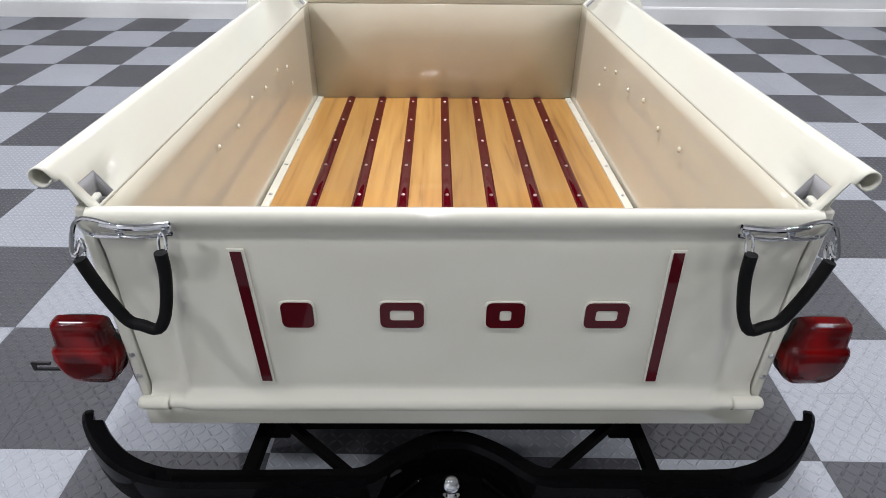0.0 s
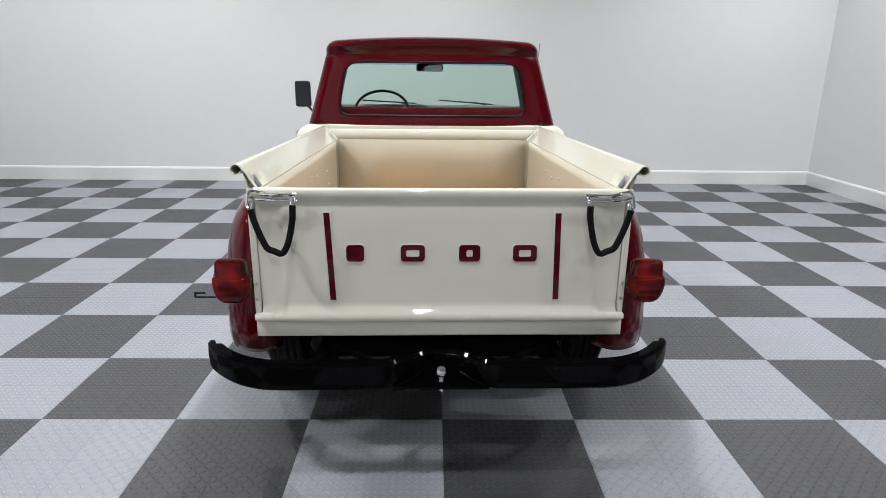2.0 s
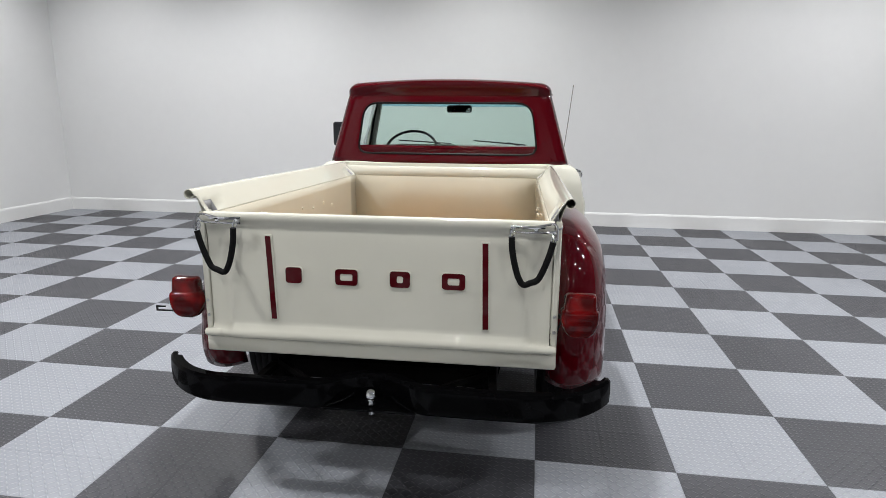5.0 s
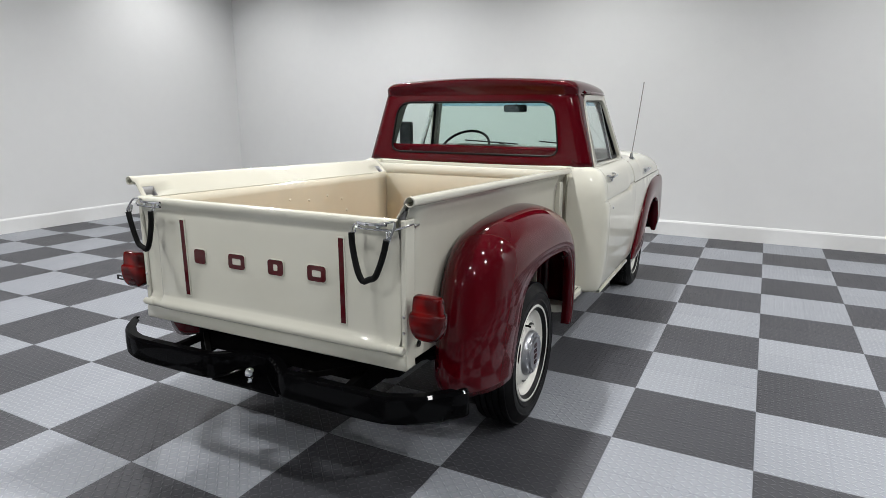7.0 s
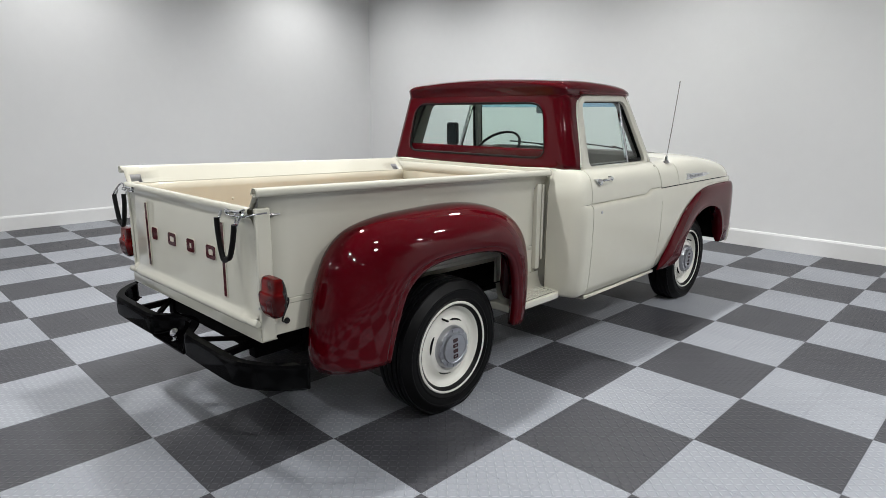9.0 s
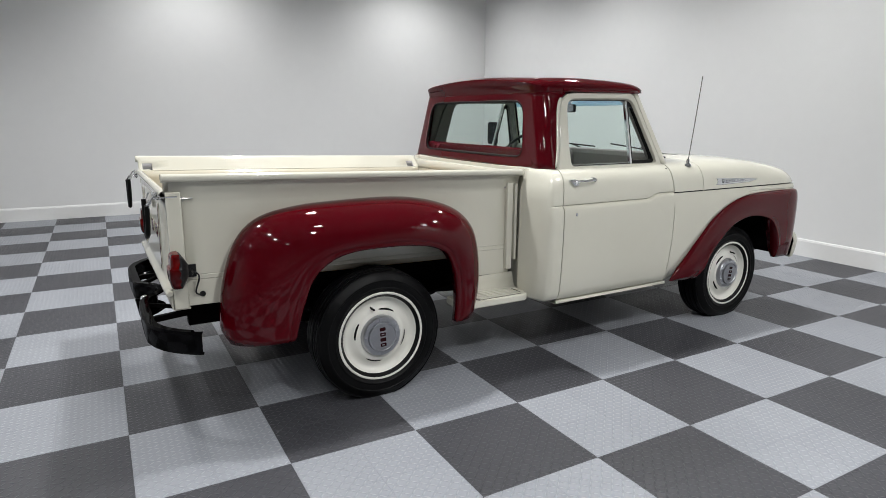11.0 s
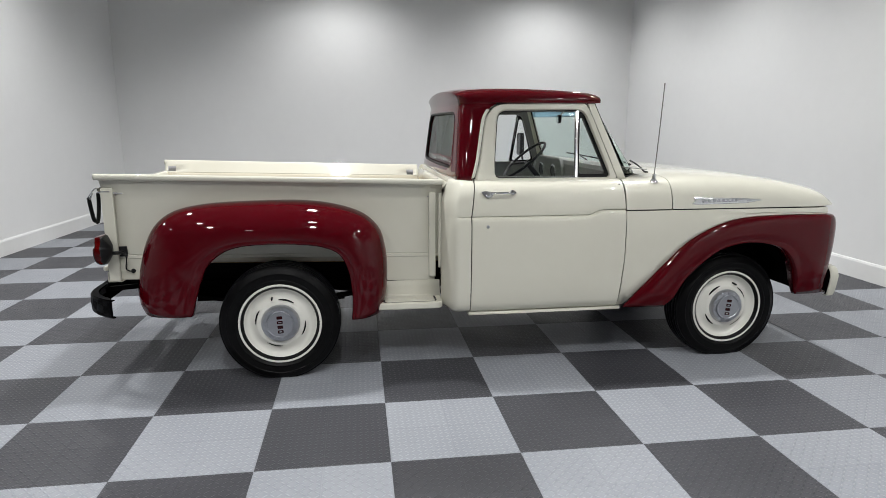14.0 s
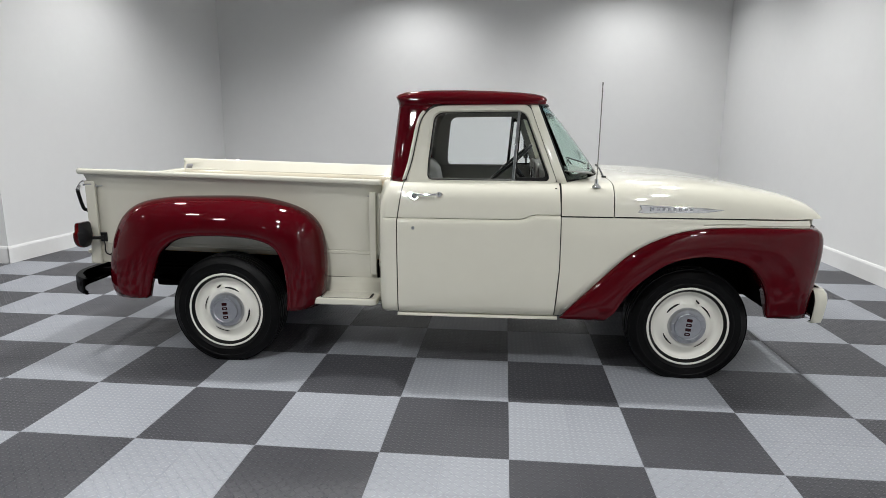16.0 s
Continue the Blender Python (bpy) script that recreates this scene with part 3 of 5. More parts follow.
def brim(t, level):
    """A point of the rear edge, t from -1 to 1 round the back, level 0 on the panel to 4 on top."""
    a, (ex, ez) = abs(t), side[level]
    cx, yb = ex - CR, back_y(1.634, 0.6)
    over = (-0.003, 0.001, 0.009, 0.021, 0.018)[level] * (1 - max(0, (a - 0.55) / 0.45) ** 2)
    zc = (1.605, 1.640, 1.686, 1.722, 1.732)[level]
    z = zc + (ez - zc) * a ** 2.1
    if a < 0.7:
        return ((cx * t / 0.7, back_y(1.634, cx * t / 0.7) - over, z))
    w = (a - 0.7) / 0.3 * math.pi / 2
    r = CR + over
    return (math.copysign(cx + CR * math.sin(w), t), yb + (ROOF[0][0] - yb) * (1 - math.cos(w)) - over * math.cos(w), z)


brims = [[brim(t, k) for t in DOME] for k in range(5)]
ahead = rows[0][4:-4]
for w in (0.25, 0.5, 0.75):
    brims.append([(e[0] + (h[0] - e[0]) * w, e[1] + (h[1] - e[1]) * w, e[2] + (h[2] - e[2]) * (1 - (1 - w) ** 2)) for e, h in zip(brims[4], ahead)])
grid(bm, brims + [ahead])
# drip rails over the doors
for s in (1, -1):
    line = [(s * interp(y, [(a, c) for a, b, c in ROOF]), y, 1.649) for y in [1.30 + 0.055 * k for k in range(13)]]
    grid(bm, [[(x + s * dx, y, z + dz) for x, y, z in line] for dx, dz in ((-0.004, 0.02), (0.004, 0.004), (0.010, 0.003), (0.010, -0.003), (0.0, -0.005), (-0.03, -0.004))])
roof = part("cab_roof", bm, RED, truck, "dark red roof with a drip rail", thick=0.003, sharp=50)

# windscreen posts
def screen_edge(z):
    """The y of the windscreen's side edge."""
    return 2.142 - (z - 1.19) * 0.385


for s in (1, -1):
    bm = bmesh.new()
    rows = []
    for k in range(11):
        z = 1.186 + (1.652 - 1.186) * k / 10
        yd = interp(z, [(1.184, 2.083), (1.646, 1.913)])
        x = glass_x(z)
        rows.append([(s * (x - 0.03), yd, z), (s * (x - 0.002), yd, z), (s * (x - 0.004), yd * 0.6 + screen_edge(z) * 0.4, z), (s * (x - 0.012), screen_edge(z) - 0.008, z), (s * (x - 0.04), screen_edge(z) - 0.004, z)])
    grid(bm, rows)
    part("windscreen_post", bm, CREAM, truck, thick=0.003)


def screen_point(u, z):
    """u from -1 to 1 across the windscreen."""
    x = (glass_x(z) - 0.030) * u
    return (x, screen_edge(z) - 0.004 + (0.28 - 0.30 * (z - 1.19) - 0.22 * (z - 1.19) ** 2) * (1 - abs(u) ** 3), z)


bm = bmesh.new()
grid(bm, [[screen_point(-1 + k / 12, 1.20 + 0.445 * i / 8) for k in range(25)] for i in range(9)])
screen = part("windscreen", bm, TINTED, truck, "green tinted curved windscreen", thick=0.005)
screen.visible_shadow = False
bm = bmesh.new()
edge = [screen_point(-1 + k / 12, 1.195) for k in range(25)] + [screen_point(1, 1.195 + 0.455 * i / 10) for i in range(1, 10)]
edge += [screen_point(1 - k / 12, 1.648) for k in range(25)] + [screen_point(-1, 1.648 - 0.455 * i / 10) for i in range(1, 10)]
tube(bm, edge, 0.0095, 8, closed=True)
part("gasket", bm, GASKET, screen, "black windscreen rubber")
bm = bmesh.new()
grid(bm, [[(x, y - 0.008, z) for x, y, z in [screen_point(-0.985 + 1.97 * k / 24, 1.575 + 0.065 * i / 3) for k in range(25)]] for i in range(4)])
shade = part("shade_band", bm, SHADE, screen, "blue tinted band along the top", thick=0.002)
shade.visible_shadow = False
for cx in (-0.28, 0.38):
    bm = bmesh.new()
    a, b = screen_point((cx - 0.30) / 0.78, 1.285), screen_point((cx + 0.16) / 0.78, 1.255)
    tube(bm, [(a[0], a[1] + 0.012, a[2]), (b[0], b[1] + 0.012, b[2])], 0.006, 6)
    tube(bm, smooth_line([(cx, a[1] + 0.02, 1.272), (cx + 0.10, a[1] + 0.032, 1.245), (cx + 0.20, a[1] + 0.040, 1.20)], 8), 0.006, 6)
    lathe(bm, [(0, 0.03), (0.014, 0.028), (0.018, 0.0)], 14, m=pose(cx + 0.20, a[1] + 0.040, 1.185, 0, -90, 0))
    part("wiper", bm, LENS_DARK, truck, "slim windscreen wiper")

# rear window
bm = bmesh.new()
plate(bm, WIN_B, lambda x, z, d: (x, back_y(z) + 0.018 + d, z), 0.005)
rear_window = part("rear_window", bm, TINTED, truck, "wide clear back window")
rear_window.visible_shadow = False
bm = bmesh.new()
tube(bm, [(p[0], back_y(p[1], p[0]) + 0.004, p[1]) for p in WIN_B], 0.0085, 8, closed=True)
part("gasket", bm, GASKET, rear_window, "black back window rubber")

# --- front clip ---
FRONT = 3.545


def fender_x(y, z):
    x = side_x(z) if z < 0.97 else interp(z, [(0.97, 0.947), (1.0, 0.938)])
    return x - 0.06 * max(0, (y - 3.42) / 0.125) ** 2 if y > 3.42 else x


ARCH_IN = [(2.369, 0.388), (2.421, 0.440), (2.501, 0.567), (2.62, 0.68), (2.74, 0.755), (2.921, 0.790), (3.11, 0.762), (3.211, 0.698), (3.273, 0.588), (3.30, 0.432)]
ARCH_OUT = [(2.114, 0.392), (2.25, 0.536), (2.384, 0.677), (2.518, 0.799), (2.691, 0.891), (2.868, 0.938), (3.088, 0.952), (3.30, 0.954), (3.49, 0.953), (3.565, 0.927), (3.590, 0.86), (3.583, 0.75), (3.555, 0.62), (3.518, 0.432)]


def flat_curve(points, n):
    return smooth_line([(0, y, z) for y, z in points], n)


for s in (1, -1):
    # cream panel between the wing line and the red flare
    bm = bmesh.new()
    rows = []
    low = flat_curve(ARCH_OUT[:9], 41)
    for k, p in enumerate(low):
        y0 = p[1]
        row = []
        for i in range(7):
            w = i / 6
            z = (p[2] + 0.004) * (1 - w) + 0.996 * w
            y = interp(z, [(0.39, 2.086), (0.7, 2.104), (1.0, 2.102)]) * (1 - k / 40) + y0 * (k / 40) if k < 12 else y0
            if k < 12:
                e = interp(z, [(0.39, 2.086), (0.7, 2.104), (1.0, 2.102)])
                y = e + (low[12][1] - e) * (k / 12) ** 1.0
                zl = interp(y, [(q[1], q[2]) for q in low]) + 0.004
                z = zl * (1 - w) + 0.996 * w
                if k == 0:
                    y = interp(z, [(0.39, 2.086), (0.7, 2.104), (1.0, 2.102)])
            row.append((s * fender_x(y, z), y, z))
        x, y, z = row[-1]
        row.append((x - s * 0.03, y, z + 0.002))
        rows.append(row)
    rows.append([(x - s * 0.25, FRONT, z) for x, y, z in rows[-1]])
    grid(bm, [[(x - s * 0.02, y, z) for x, y, z in rows[0]]] + rows)
    part("front_fender", bm, CREAM, truck, thick=0.004)
    # red flare
    bm = bmesh.new()
    a, b = flat_curve(ARCH_OUT, 61), flat_curve(ARCH_IN, 61)
    rows = []
    for k in range(61):
        row = []
        for w, dx in ((-0.015, -0.012), (0.0, 0.004), (0.03, 0.012), (0.08, 0.019), (0.18, 0.027), (0.32, 0.033), (0.48, 0.036), (0.64, 0.037), (0.78, 0.036), (0.87, 0.034), (0.93, 0.034), (0.965, 0.036), (0.99, 0.035), (1.003, 0.028), (1.01, 0.015), (1.02, -0.05)):
            p = a[k].lerp(b[k], w)
            x = 0.948 - 0.055 * max(0, (p[1] - 3.42) / 0.17) ** 2 + dx * min(1, 0.35 + min(k, 60 - k) / 6)
            row.append((s * x, p[1], p[2]))
        rows.append(row)
    grid(bm, rows)
    # round the nose to the grille opening
    nose = [r[1] for r in rows[38:]]
    grid(bm, [nose, [(x - s * 0.05, y + 0.022, z) for x, y, z in nose], [(x - s * 0.12, max(y, FRONT) + 0.02, z) for x, y, z in nose], [(s * 0.62, FRONT + 0.03, z) for x, y, z in nose]])
    part("wheel_arch_flare", bm, RED, truck, "dark red front wheel arch", thick=0.004)
    # inner wheel house
    bm = bmesh.new()
    rows = [[(s * x, p[1] + (0.02 if p[1] > 2.9 else -0.02), p[2] + 0.03) for x in (0.93, 0.75, 0.55)] for p in b]
    grid(bm, rows)
    inner = [bm.verts.new(r[-1]) for r in rows]
    bm.faces.new(inner)
    part("wheel_house", bm, CHASSIS, truck, "black inner wheel well", thick=0.004)

# cowl: the cream panel between doors and bonnet, with the tops of its sides
COWL_SEC = [(0.938, 1.007), (0.928, 1.06), (0.915, 1.10), (0.90, 1.13), (0.878, 1.158), (0.845, 1.178), (0.80, 1.189), (0.72, 1.197), (0.50, 1.206), (0.25, 1.211), (0.0, 1.212)]


def hood_drop(y):
    return interp(y, [(2.4, 0.0), (2.55, -0.005), (2.75, -0.003), (2.95, 0.009), (3.15, 0.031), (3.30, 0.057), (3.42, 0.083), (3.50, 0.110), (3.55, 0.139), (3.575, 0.165)])


def hood_section(y):
    d = hood_drop(y)
    row = []
    pull = 0.075 * max(0, (y - 3.34) / 0.235) ** 2
    for x, z in COWL_SEC:
        w = min(1, max(0, (z - 1.004) / 0.20))
        zz = max(1.007, z - d * w)
        crown = 0.012 * math.exp(-((x - 0.62) / 0.16) ** 2) * (1 if y > 2.42 else 0)
        row.append((max(x - pull * min(1, x / 0.5), 0), y + 0.03 * (1 - (x / 0.94) ** 2) * max(0, (y - 3.0) / 0.575), zz + crown * (1 - d / 0.2)))
    return row


bm = bmesh.new()
for s in (1, -1):
    rows = [[(s * x, y + (0.28 * (1 - (x / 0.80) ** 2) * max(0, 1 - (y - 2.1) / 0.295) if x < 0.80 else 0), z) for x, z in COWL_SEC] for y in (2.102, 2.16, 2.22, 2.30, 2.396)]
    rows = [[(r[0][0] - s * 0.03, r[0][1], r[0][2] + 0.001)] + r for r in rows]
    rows = [[(x - s * 0.02, y, z - 0.01) for x, y, z in rows[0]]] + rows + [[(x - s * 0.005, y, z - 0.02) for x, y, z in rows[-1]]]
    grid(bm, rows)
cowl = part("cowl", bm, CREAM, truck, thick=0.004)
bm = bmesh.new()
ys = [2.404, 2.42, 2.5, 2.6, 2.7, 2.8, 2.9, 3.0, 3.1, 3.2, 3.28, 3.35, 3.41, 3.46, 3.50, 3.53, 3.555, 3.575]
for s in (1, -1):
    rows = [[(s * x, y, z) for x, y, z in hood_section(y)] for y in ys]
    rows = [[(x, y, z - 0.02) for x, y, z in rows[0]]] + rows + [[(x * 0.98, y + 0.005, max(z - 0.03, min(z, 1.004))) for x, y, z in rows[-1]]]
    rows = [[(r[0][0] - s * 0.03, r[0][1], r[0][2] + 0.002)] + r for r in rows]
    grid(bm, rows)
hood = part("hood", bm, CREAM, truck, thick=0.004)
for s in (1, -1):
    bm = bmesh.new()
    # spear emblem with raised bars
    loop = [(2.530, 1.033), (2.57, 1.029), (2.90, 1.034), (3.028, 1.052), (2.90, 1.064), (2.538, 1.077), (2.552, 1.054)]
    ex = lambda y, z, d: (s * (0.919 + 0.10 * (1.06 - z) + d - 0.02 * max(0, y - 2.8)), y, z)
    plate(bm, loop, ex, 0.016)
    plate(bm, [(2.60, 1.042), (2.88, 1.046), (3.0, 1.056), (2.88, 1.060), (2.60, 1.068)], ex, 0.021)
    emblem = part("emblem", bm, CHROME, hood, "chrome spear emblem", bevel=0.003)
    bm = bmesh.new()
    for k in range(8):
        y = 2.605 + 0.031 * k
        plate(bm, [(y, 1.046), (y + 0.016, 1.0465), (y + 0.016, 1.062), (y, 1.0625)], ex, 0.023)
    part("emblem_bars", bm, STEEL, emblem, "unreadable raised marks")

# closed front, radiator side and bumper
bm = bmesh.new()
grid(bm, [[(x, FRONT + 0.035 + 0.02 * (1 - (x / 0.75) ** 2), z) for x in (-0.76, -0.4, 0, 0.4, 0.76)] for z in (0.45, 0.6, 0.8, 1.0)])
part("front_panel", bm, CREAM, truck, "cream front panel", thick=0.01)
bm = bmesh.new()
path = smooth_line([(-0.930, 3.560, 0), (-0.920, 3.605, 0), (-0.86, 3.645, 0), (-0.4, 3.662, 0), (0, 3.672, 0), (0.4, 3.662, 0), (0.86, 3.645, 0), (0.920, 3.605, 0), (0.930, 3.560, 0)], 61)
rows = []
for k, p in enumerate(path):
    d = (path[min(k + 1, 60)] - path[max(k - 1, 0)]).normalized()
    n = Vector((d.y, -d.x, 0))
    n = n if n.dot(p - Vector((0, 3.3, 0))) > 0 else -n
    rows.append([p + n * o + Vector((0, 0, z)) for o, z in ((-0.03, 0.405), (-0.006, 0.402), (0.002, 0.43), (0.010, 0.49), (0.014, 0.535), (0.004, 0.572), (-0.012, 0.594), (-0.035, 0.602))])
grid(bm, rows)
front_bumper = part("front_bumper", bm, CREAM, truck, "cream front bumper with wrapped ends", thick=0.006)
bm = bmesh.new()
rows = []
for k, p in enumerate(path):
    d = (path[min(k + 1, 60)] - path[max(k - 1, 0)]).normalized()
    n = Vector((d.y, -d.x, 0))
    n = n if n.dot(p - Vector((0, 3.3, 0))) > 0 else -n
    rows.append([p + n * o + Vector((0, 0, z)) for o, z in ((-0.032, 0.402), (-0.012, 0.412), (-0.008, 0.50), (-0.014, 0.588), (-0.032, 0.598))])
grid(bm, rows)
part("bumper_back", bm, CHASSIS, front_bumper, "black back of the bumper", thick=0.004)
for s in (1, -1):
    bm = bmesh.new()
    box(bm, s * 0.45 - 0.03, s * 0.45 + 0.03, 3.30, 3.68, 0.46, 0.54)
    part("bumper_bracket", bm, CHASSIS, truck, bevel=0.004)

# antenna on its chrome foot
bm = bmesh.new()
tube(bm, [(0.865, 2.301, 1.20), (0.893, 2.300, 1.46), (0.921, 2.298, 1.745)], 0.0031, 6)
tube(bm, [(0.920, 2.298, 1.742), (0.9222, 2.298, 1.758)], 0.0038, 8)
antenna = part("antenna", bm, TRIM_GREY, truck, "thin whip antenna")
bm = bmesh.new()
lathe(bm, [(0.0, 0.05), (0.009, 0.05), (0.012, 0.02), (0.024, 0.008), (0.026, 0.0)], 18, m=pose(0.865, 2.301, 1.166, 0, -90, 0))
part("antenna_foot", bm, CHROME, antenna, "chrome antenna foot")

# --- the bed ---
BED_Y0, BED_Y1, BED_FLOOR = -0.965, 0.995, 0.66


def bolt_mesh(name, mat, r, h):
    bm = bmesh.new()
    lathe(bm, [(0.0, h), (r * 0.6, h * 0.85), (r, 0.0)], 10)
    return mesh_of(name, bm, mat)


painted_bolt, zinc_bolt = bolt_mesh("painted_bolt", BEIGE, 0.009, 0.006), bolt_mesh("zinc_bolt", BOLT, 0.0068, 0.0048)
UP = Matrix.Rotation(radians(-90), 4, "Y")
RAIL_R = 0.0172


def aft(y):
    """0 at the front of the bed, 1 at its rear."""
    return (1.0 - y) / 2.0


def rail_centre(y):
    return 0.710 - 0.006 * aft(y), 1.166 + 0.051 * aft(y)


def flare_point(y, u):
    """The flared board from the top of the inner wall, u 0, to where it rolls over into the rail, u 1: (x, z)."""
    a, z0 = 0.621 + 0.017 * aft(y), 1.100 + 0.043 * aft(y)
    cx, cz = rail_centre(y)
    dx, dz = cx - a, cz - z0
    far = math.hypot(dx, dz)
    turn = math.atan2(dz, dx) + math.asin(RAIL_R / far)
    run = math.sqrt(far * far - RAIL_R * RAIL_R) * u
    return a + run * math.cos(turn), z0 + run * math.sin(turn), turn


for s in (1, -1):
    bm = bmesh.new()
    grid(bm, [[(s * x, y, z) for x, z in [(0.620 + (0.003 + 0.014 * k / 10) * aft(y), 0.655 + 0.0445 * k) for k in range(11)]] for y in [BED_Y0 + (BED_Y1 - BED_Y0) * k / 14 for k in range(15)]])
    inner = part("bed_inner_side", bm, BEIGE, truck, "beige inner bed wall", thick=0.003)
    for y, z in [(-0.70, 0.84), (-0.62, 0.91), (-0.40, 0.98), (-0.22, 0.97), (-0.05, 1.0), (0.12, 0.98), (0.30, 0.99), (0.45, 0.96), (0.5, 0.88)]:
        bolt = new("bolt", painted_bolt)
        bolt.parent, bolt.matrix_basis = inner, Matrix.Translation((s * 0.620, y, z)) @ Matrix.Rotation(0 if s < 0 else math.pi, 4, "Z")
    bm = bmesh.new()
    rows = []
    for y in [BED_Y0 + (BED_Y1 - BED_Y0) * k / 14 for k in range(15)]:
        cx, cz = rail_centre(y)
        lift = RAKE * (1.0 - y)
        sec = [(0.652, 0.688 + lift), (0.655, 0.692 + lift), (0.655, 0.708 + lift), (0.652, 0.712 + lift), (0.655, 0.716 + lift), (0.655, 1.045 + lift), (0.661, 1.072 + lift), (cx - 0.016, cz - 0.016), (cx - 0.002, cz - RAIL_R)]
        rows.append([(s * x, y, z) for x, z in sec])
    grid(bm, rows)
    part("bed_side", bm, CREAM, truck, "cream outer bed side", thick=0.003)
    # lower skirts ahead of and behind the wheel
    for y0, y1, z0 in ((-0.955, -0.66, 0.562), (0.56, 0.955, 0.535)):
        part("bed_skirt", box_bm(s * 0.640, s * 0.654, y0, y1, z0, 0.690), CREAM, truck, bevel=0.003)
    # flared board that rolls over outwards into a rail open at its rear end, with a stake hole at each end
    HOLES = ((-0.962, -0.905), (0.905, 0.960))
    ys = sorted([-0.996, -0.985] + [y for h in HOLES for y in h] + [-0.8 + 0.2 * k for k in range(9)] + [0.985, 1.0])
    us = (0.0, 0.06, 0.32, 0.56, 0.8, 1.0)
    bm = bmesh.new()
    rows = []
    for y in ys:
        row = [(s * flare_point(y, u)[0], y, flare_point(y, u)[1]) for u in us]
        cx, cz = rail_centre(y)
        start = flare_point(y, 1.0)[2] + math.pi / 2
        row += [(s * (cx + RAIL_R * math.cos(start - a)), y, cz + RAIL_R * math.sin(start - a)) for a in [math.radians(18 * k) for k in range(1, 18)]]
        rows.append(row)
    vs = [[bm.verts.new(p) for p in row] for row in rows]
    for i in range(len(ys) - 1):
        for k in range(len(rows[0]) - 1):
            hole = any(abs(ys[i] - a) < 1e-6 for a, b in HOLES) and 1 <= k < 3
            # the board stops short of the roll's open end
            if not hole and not (i == 0 and k < 4):
                bm.faces.new((vs[i][k], vs[i + 1][k], vs[i + 1][k + 1], vs[i][k + 1]))
    flare = part("bed_flare", bm, CREAM, truck, "cream flared bed board rolled into a rail", thick=0.003, sharp=50)
    for a, b in HOLES:
        bm = bmesh.new()
        rim = [(*flare_point(y, u)[:2], y) for y, u in ((a, us[1]), (b, us[1]), (b, us[3]), (a, us[3]))]
        grid(bm, [[(s * (x - q * 0.25 * (x - 0.645)), y, z - q) for x, z, y in rim] for q in (0.0, 0.02, 0.075)], close_v=True)
        part("stake_pocket", bm, PRIMER, flare, "bare grey inside of the stake hole", thick=0.002)
    bm = bmesh.new()
    x, z = flare_point(-0.93, 0.3)[:2]
    lathe(bm, [(0.0, 0.012), (0.006, 0.012), (0.009, 0.0)], 10, m=pose(s * (x - 0.004), -0.93, z - 0.035, 0, -90, 0))
    part("pocket_bolt", bm, BOLT, flare)
    # corner posts
    bm = bmesh.new()
    box(bm, s * 0.656, s * 0.680, -0.980, -0.915, 0.597, 1.150)
    part("rear_post", bm, CREAM, truck, "cream bed corner post", bevel=0.006)
    bm = bmesh.new()
    box(bm, s * 0.654, s * 0.685, 0.915, 0.958, 0.563, 1.100)
    part("front_post", bm, CREAM, truck, "cream bed stake post", bevel=0.005)
    bm = bmesh.new()
    box(bm, s * 0.656, s * 0.682, 0.975, 0.993, 0.62, 1.095)
    part("front_flange", bm, CREAM, truck, bevel=0.004)
    bm = bmesh.new()
    tube(bm, [(s * 0.668, -0.92, 1.118), (s * 0.668, -0.865, 1.118)], 0.004, 8)
    lathe(bm, [(0.0, 0.005), (0.008, 0.005), (0.008, -0.005), (0.0, -0.005)], 6, m=pose(s * 0.668, -0.900, 1.118, 0, 0, 90))
    part("latch_bolt", bm, BOLT, truck, "steel bolt and nut through the post")
    for z in (0.80, 0.74, 0.62):
        bolt = new("bolt", zinc_bolt)
        bolt.parent, bolt.matrix_basis = truck, pose(s * 0.668, -0.980, z, 0, 0, -90)

bm = bmesh.new()
grid(bm, [[(x, y, z) for x in (-0.622, -0.3, 0, 0.3, 0.622)] for y, z in ((BED_Y1, 0.655), (BED_Y1, 1.093), (BED_Y1 + 0.002, 1.100))])
part("bed_front", bm, BEIGE, truck, "beige bed front wall", thick=0.004)
bm = bmesh.new()
grid(bm, [[(x * f, y, z) for x in (-0.622, -0.3, 0, 0.3, 0.622)] for y, z, f in ((BED_Y1 - 0.001, 1.101, 1.0), (BED_Y1 + 0.028, 1.158, 1.12), (BED_Y1 + 0.036, 1.161, 1.13), (BED_Y1 + 0.04, 1.145, 1.13))])
part("bed_front_flare", bm, CREAM, truck, "cream bed front top flange", thick=0.003)
bm = bmesh.new()
box(bm, -0.64, 0.64, 1.000, 1.006, 0.56, 1.10)
part("bed_front_back", bm, CREAM, truck, "cream outside of the bed front")

# plank floor: eight planks, seven painted strips with bolts
PLANK = 0.1515
for k in range(8):
    bm = bmesh.new()
    x = (k - 3.5) * PLANK
    box(bm, -PLANK / 2 + 0.001, PLANK / 2 - 0.001, -0.94, BED_Y1 - 0.004, -0.012, 0)
    ob = part("plank", bm, WOOD, truck, "varnished golden pine plank" if k == 0 else "", bevel=0.002)
    ob.location = (x, 0, BED_FLOOR)
bm = bmesh.new()
grid(bm, [[(x, y, z) for x, z in ((-0.019, 0.0), (-0.017, 0.004), (-0.010, 0.0065), (0.010, 0.0065), (0.017, 0.004), (0.019, 0.0))] for y in (-0.94, BED_Y1 - 0.005)])
strip_mesh = mesh_of("bed_strip", bm, RED, 60)
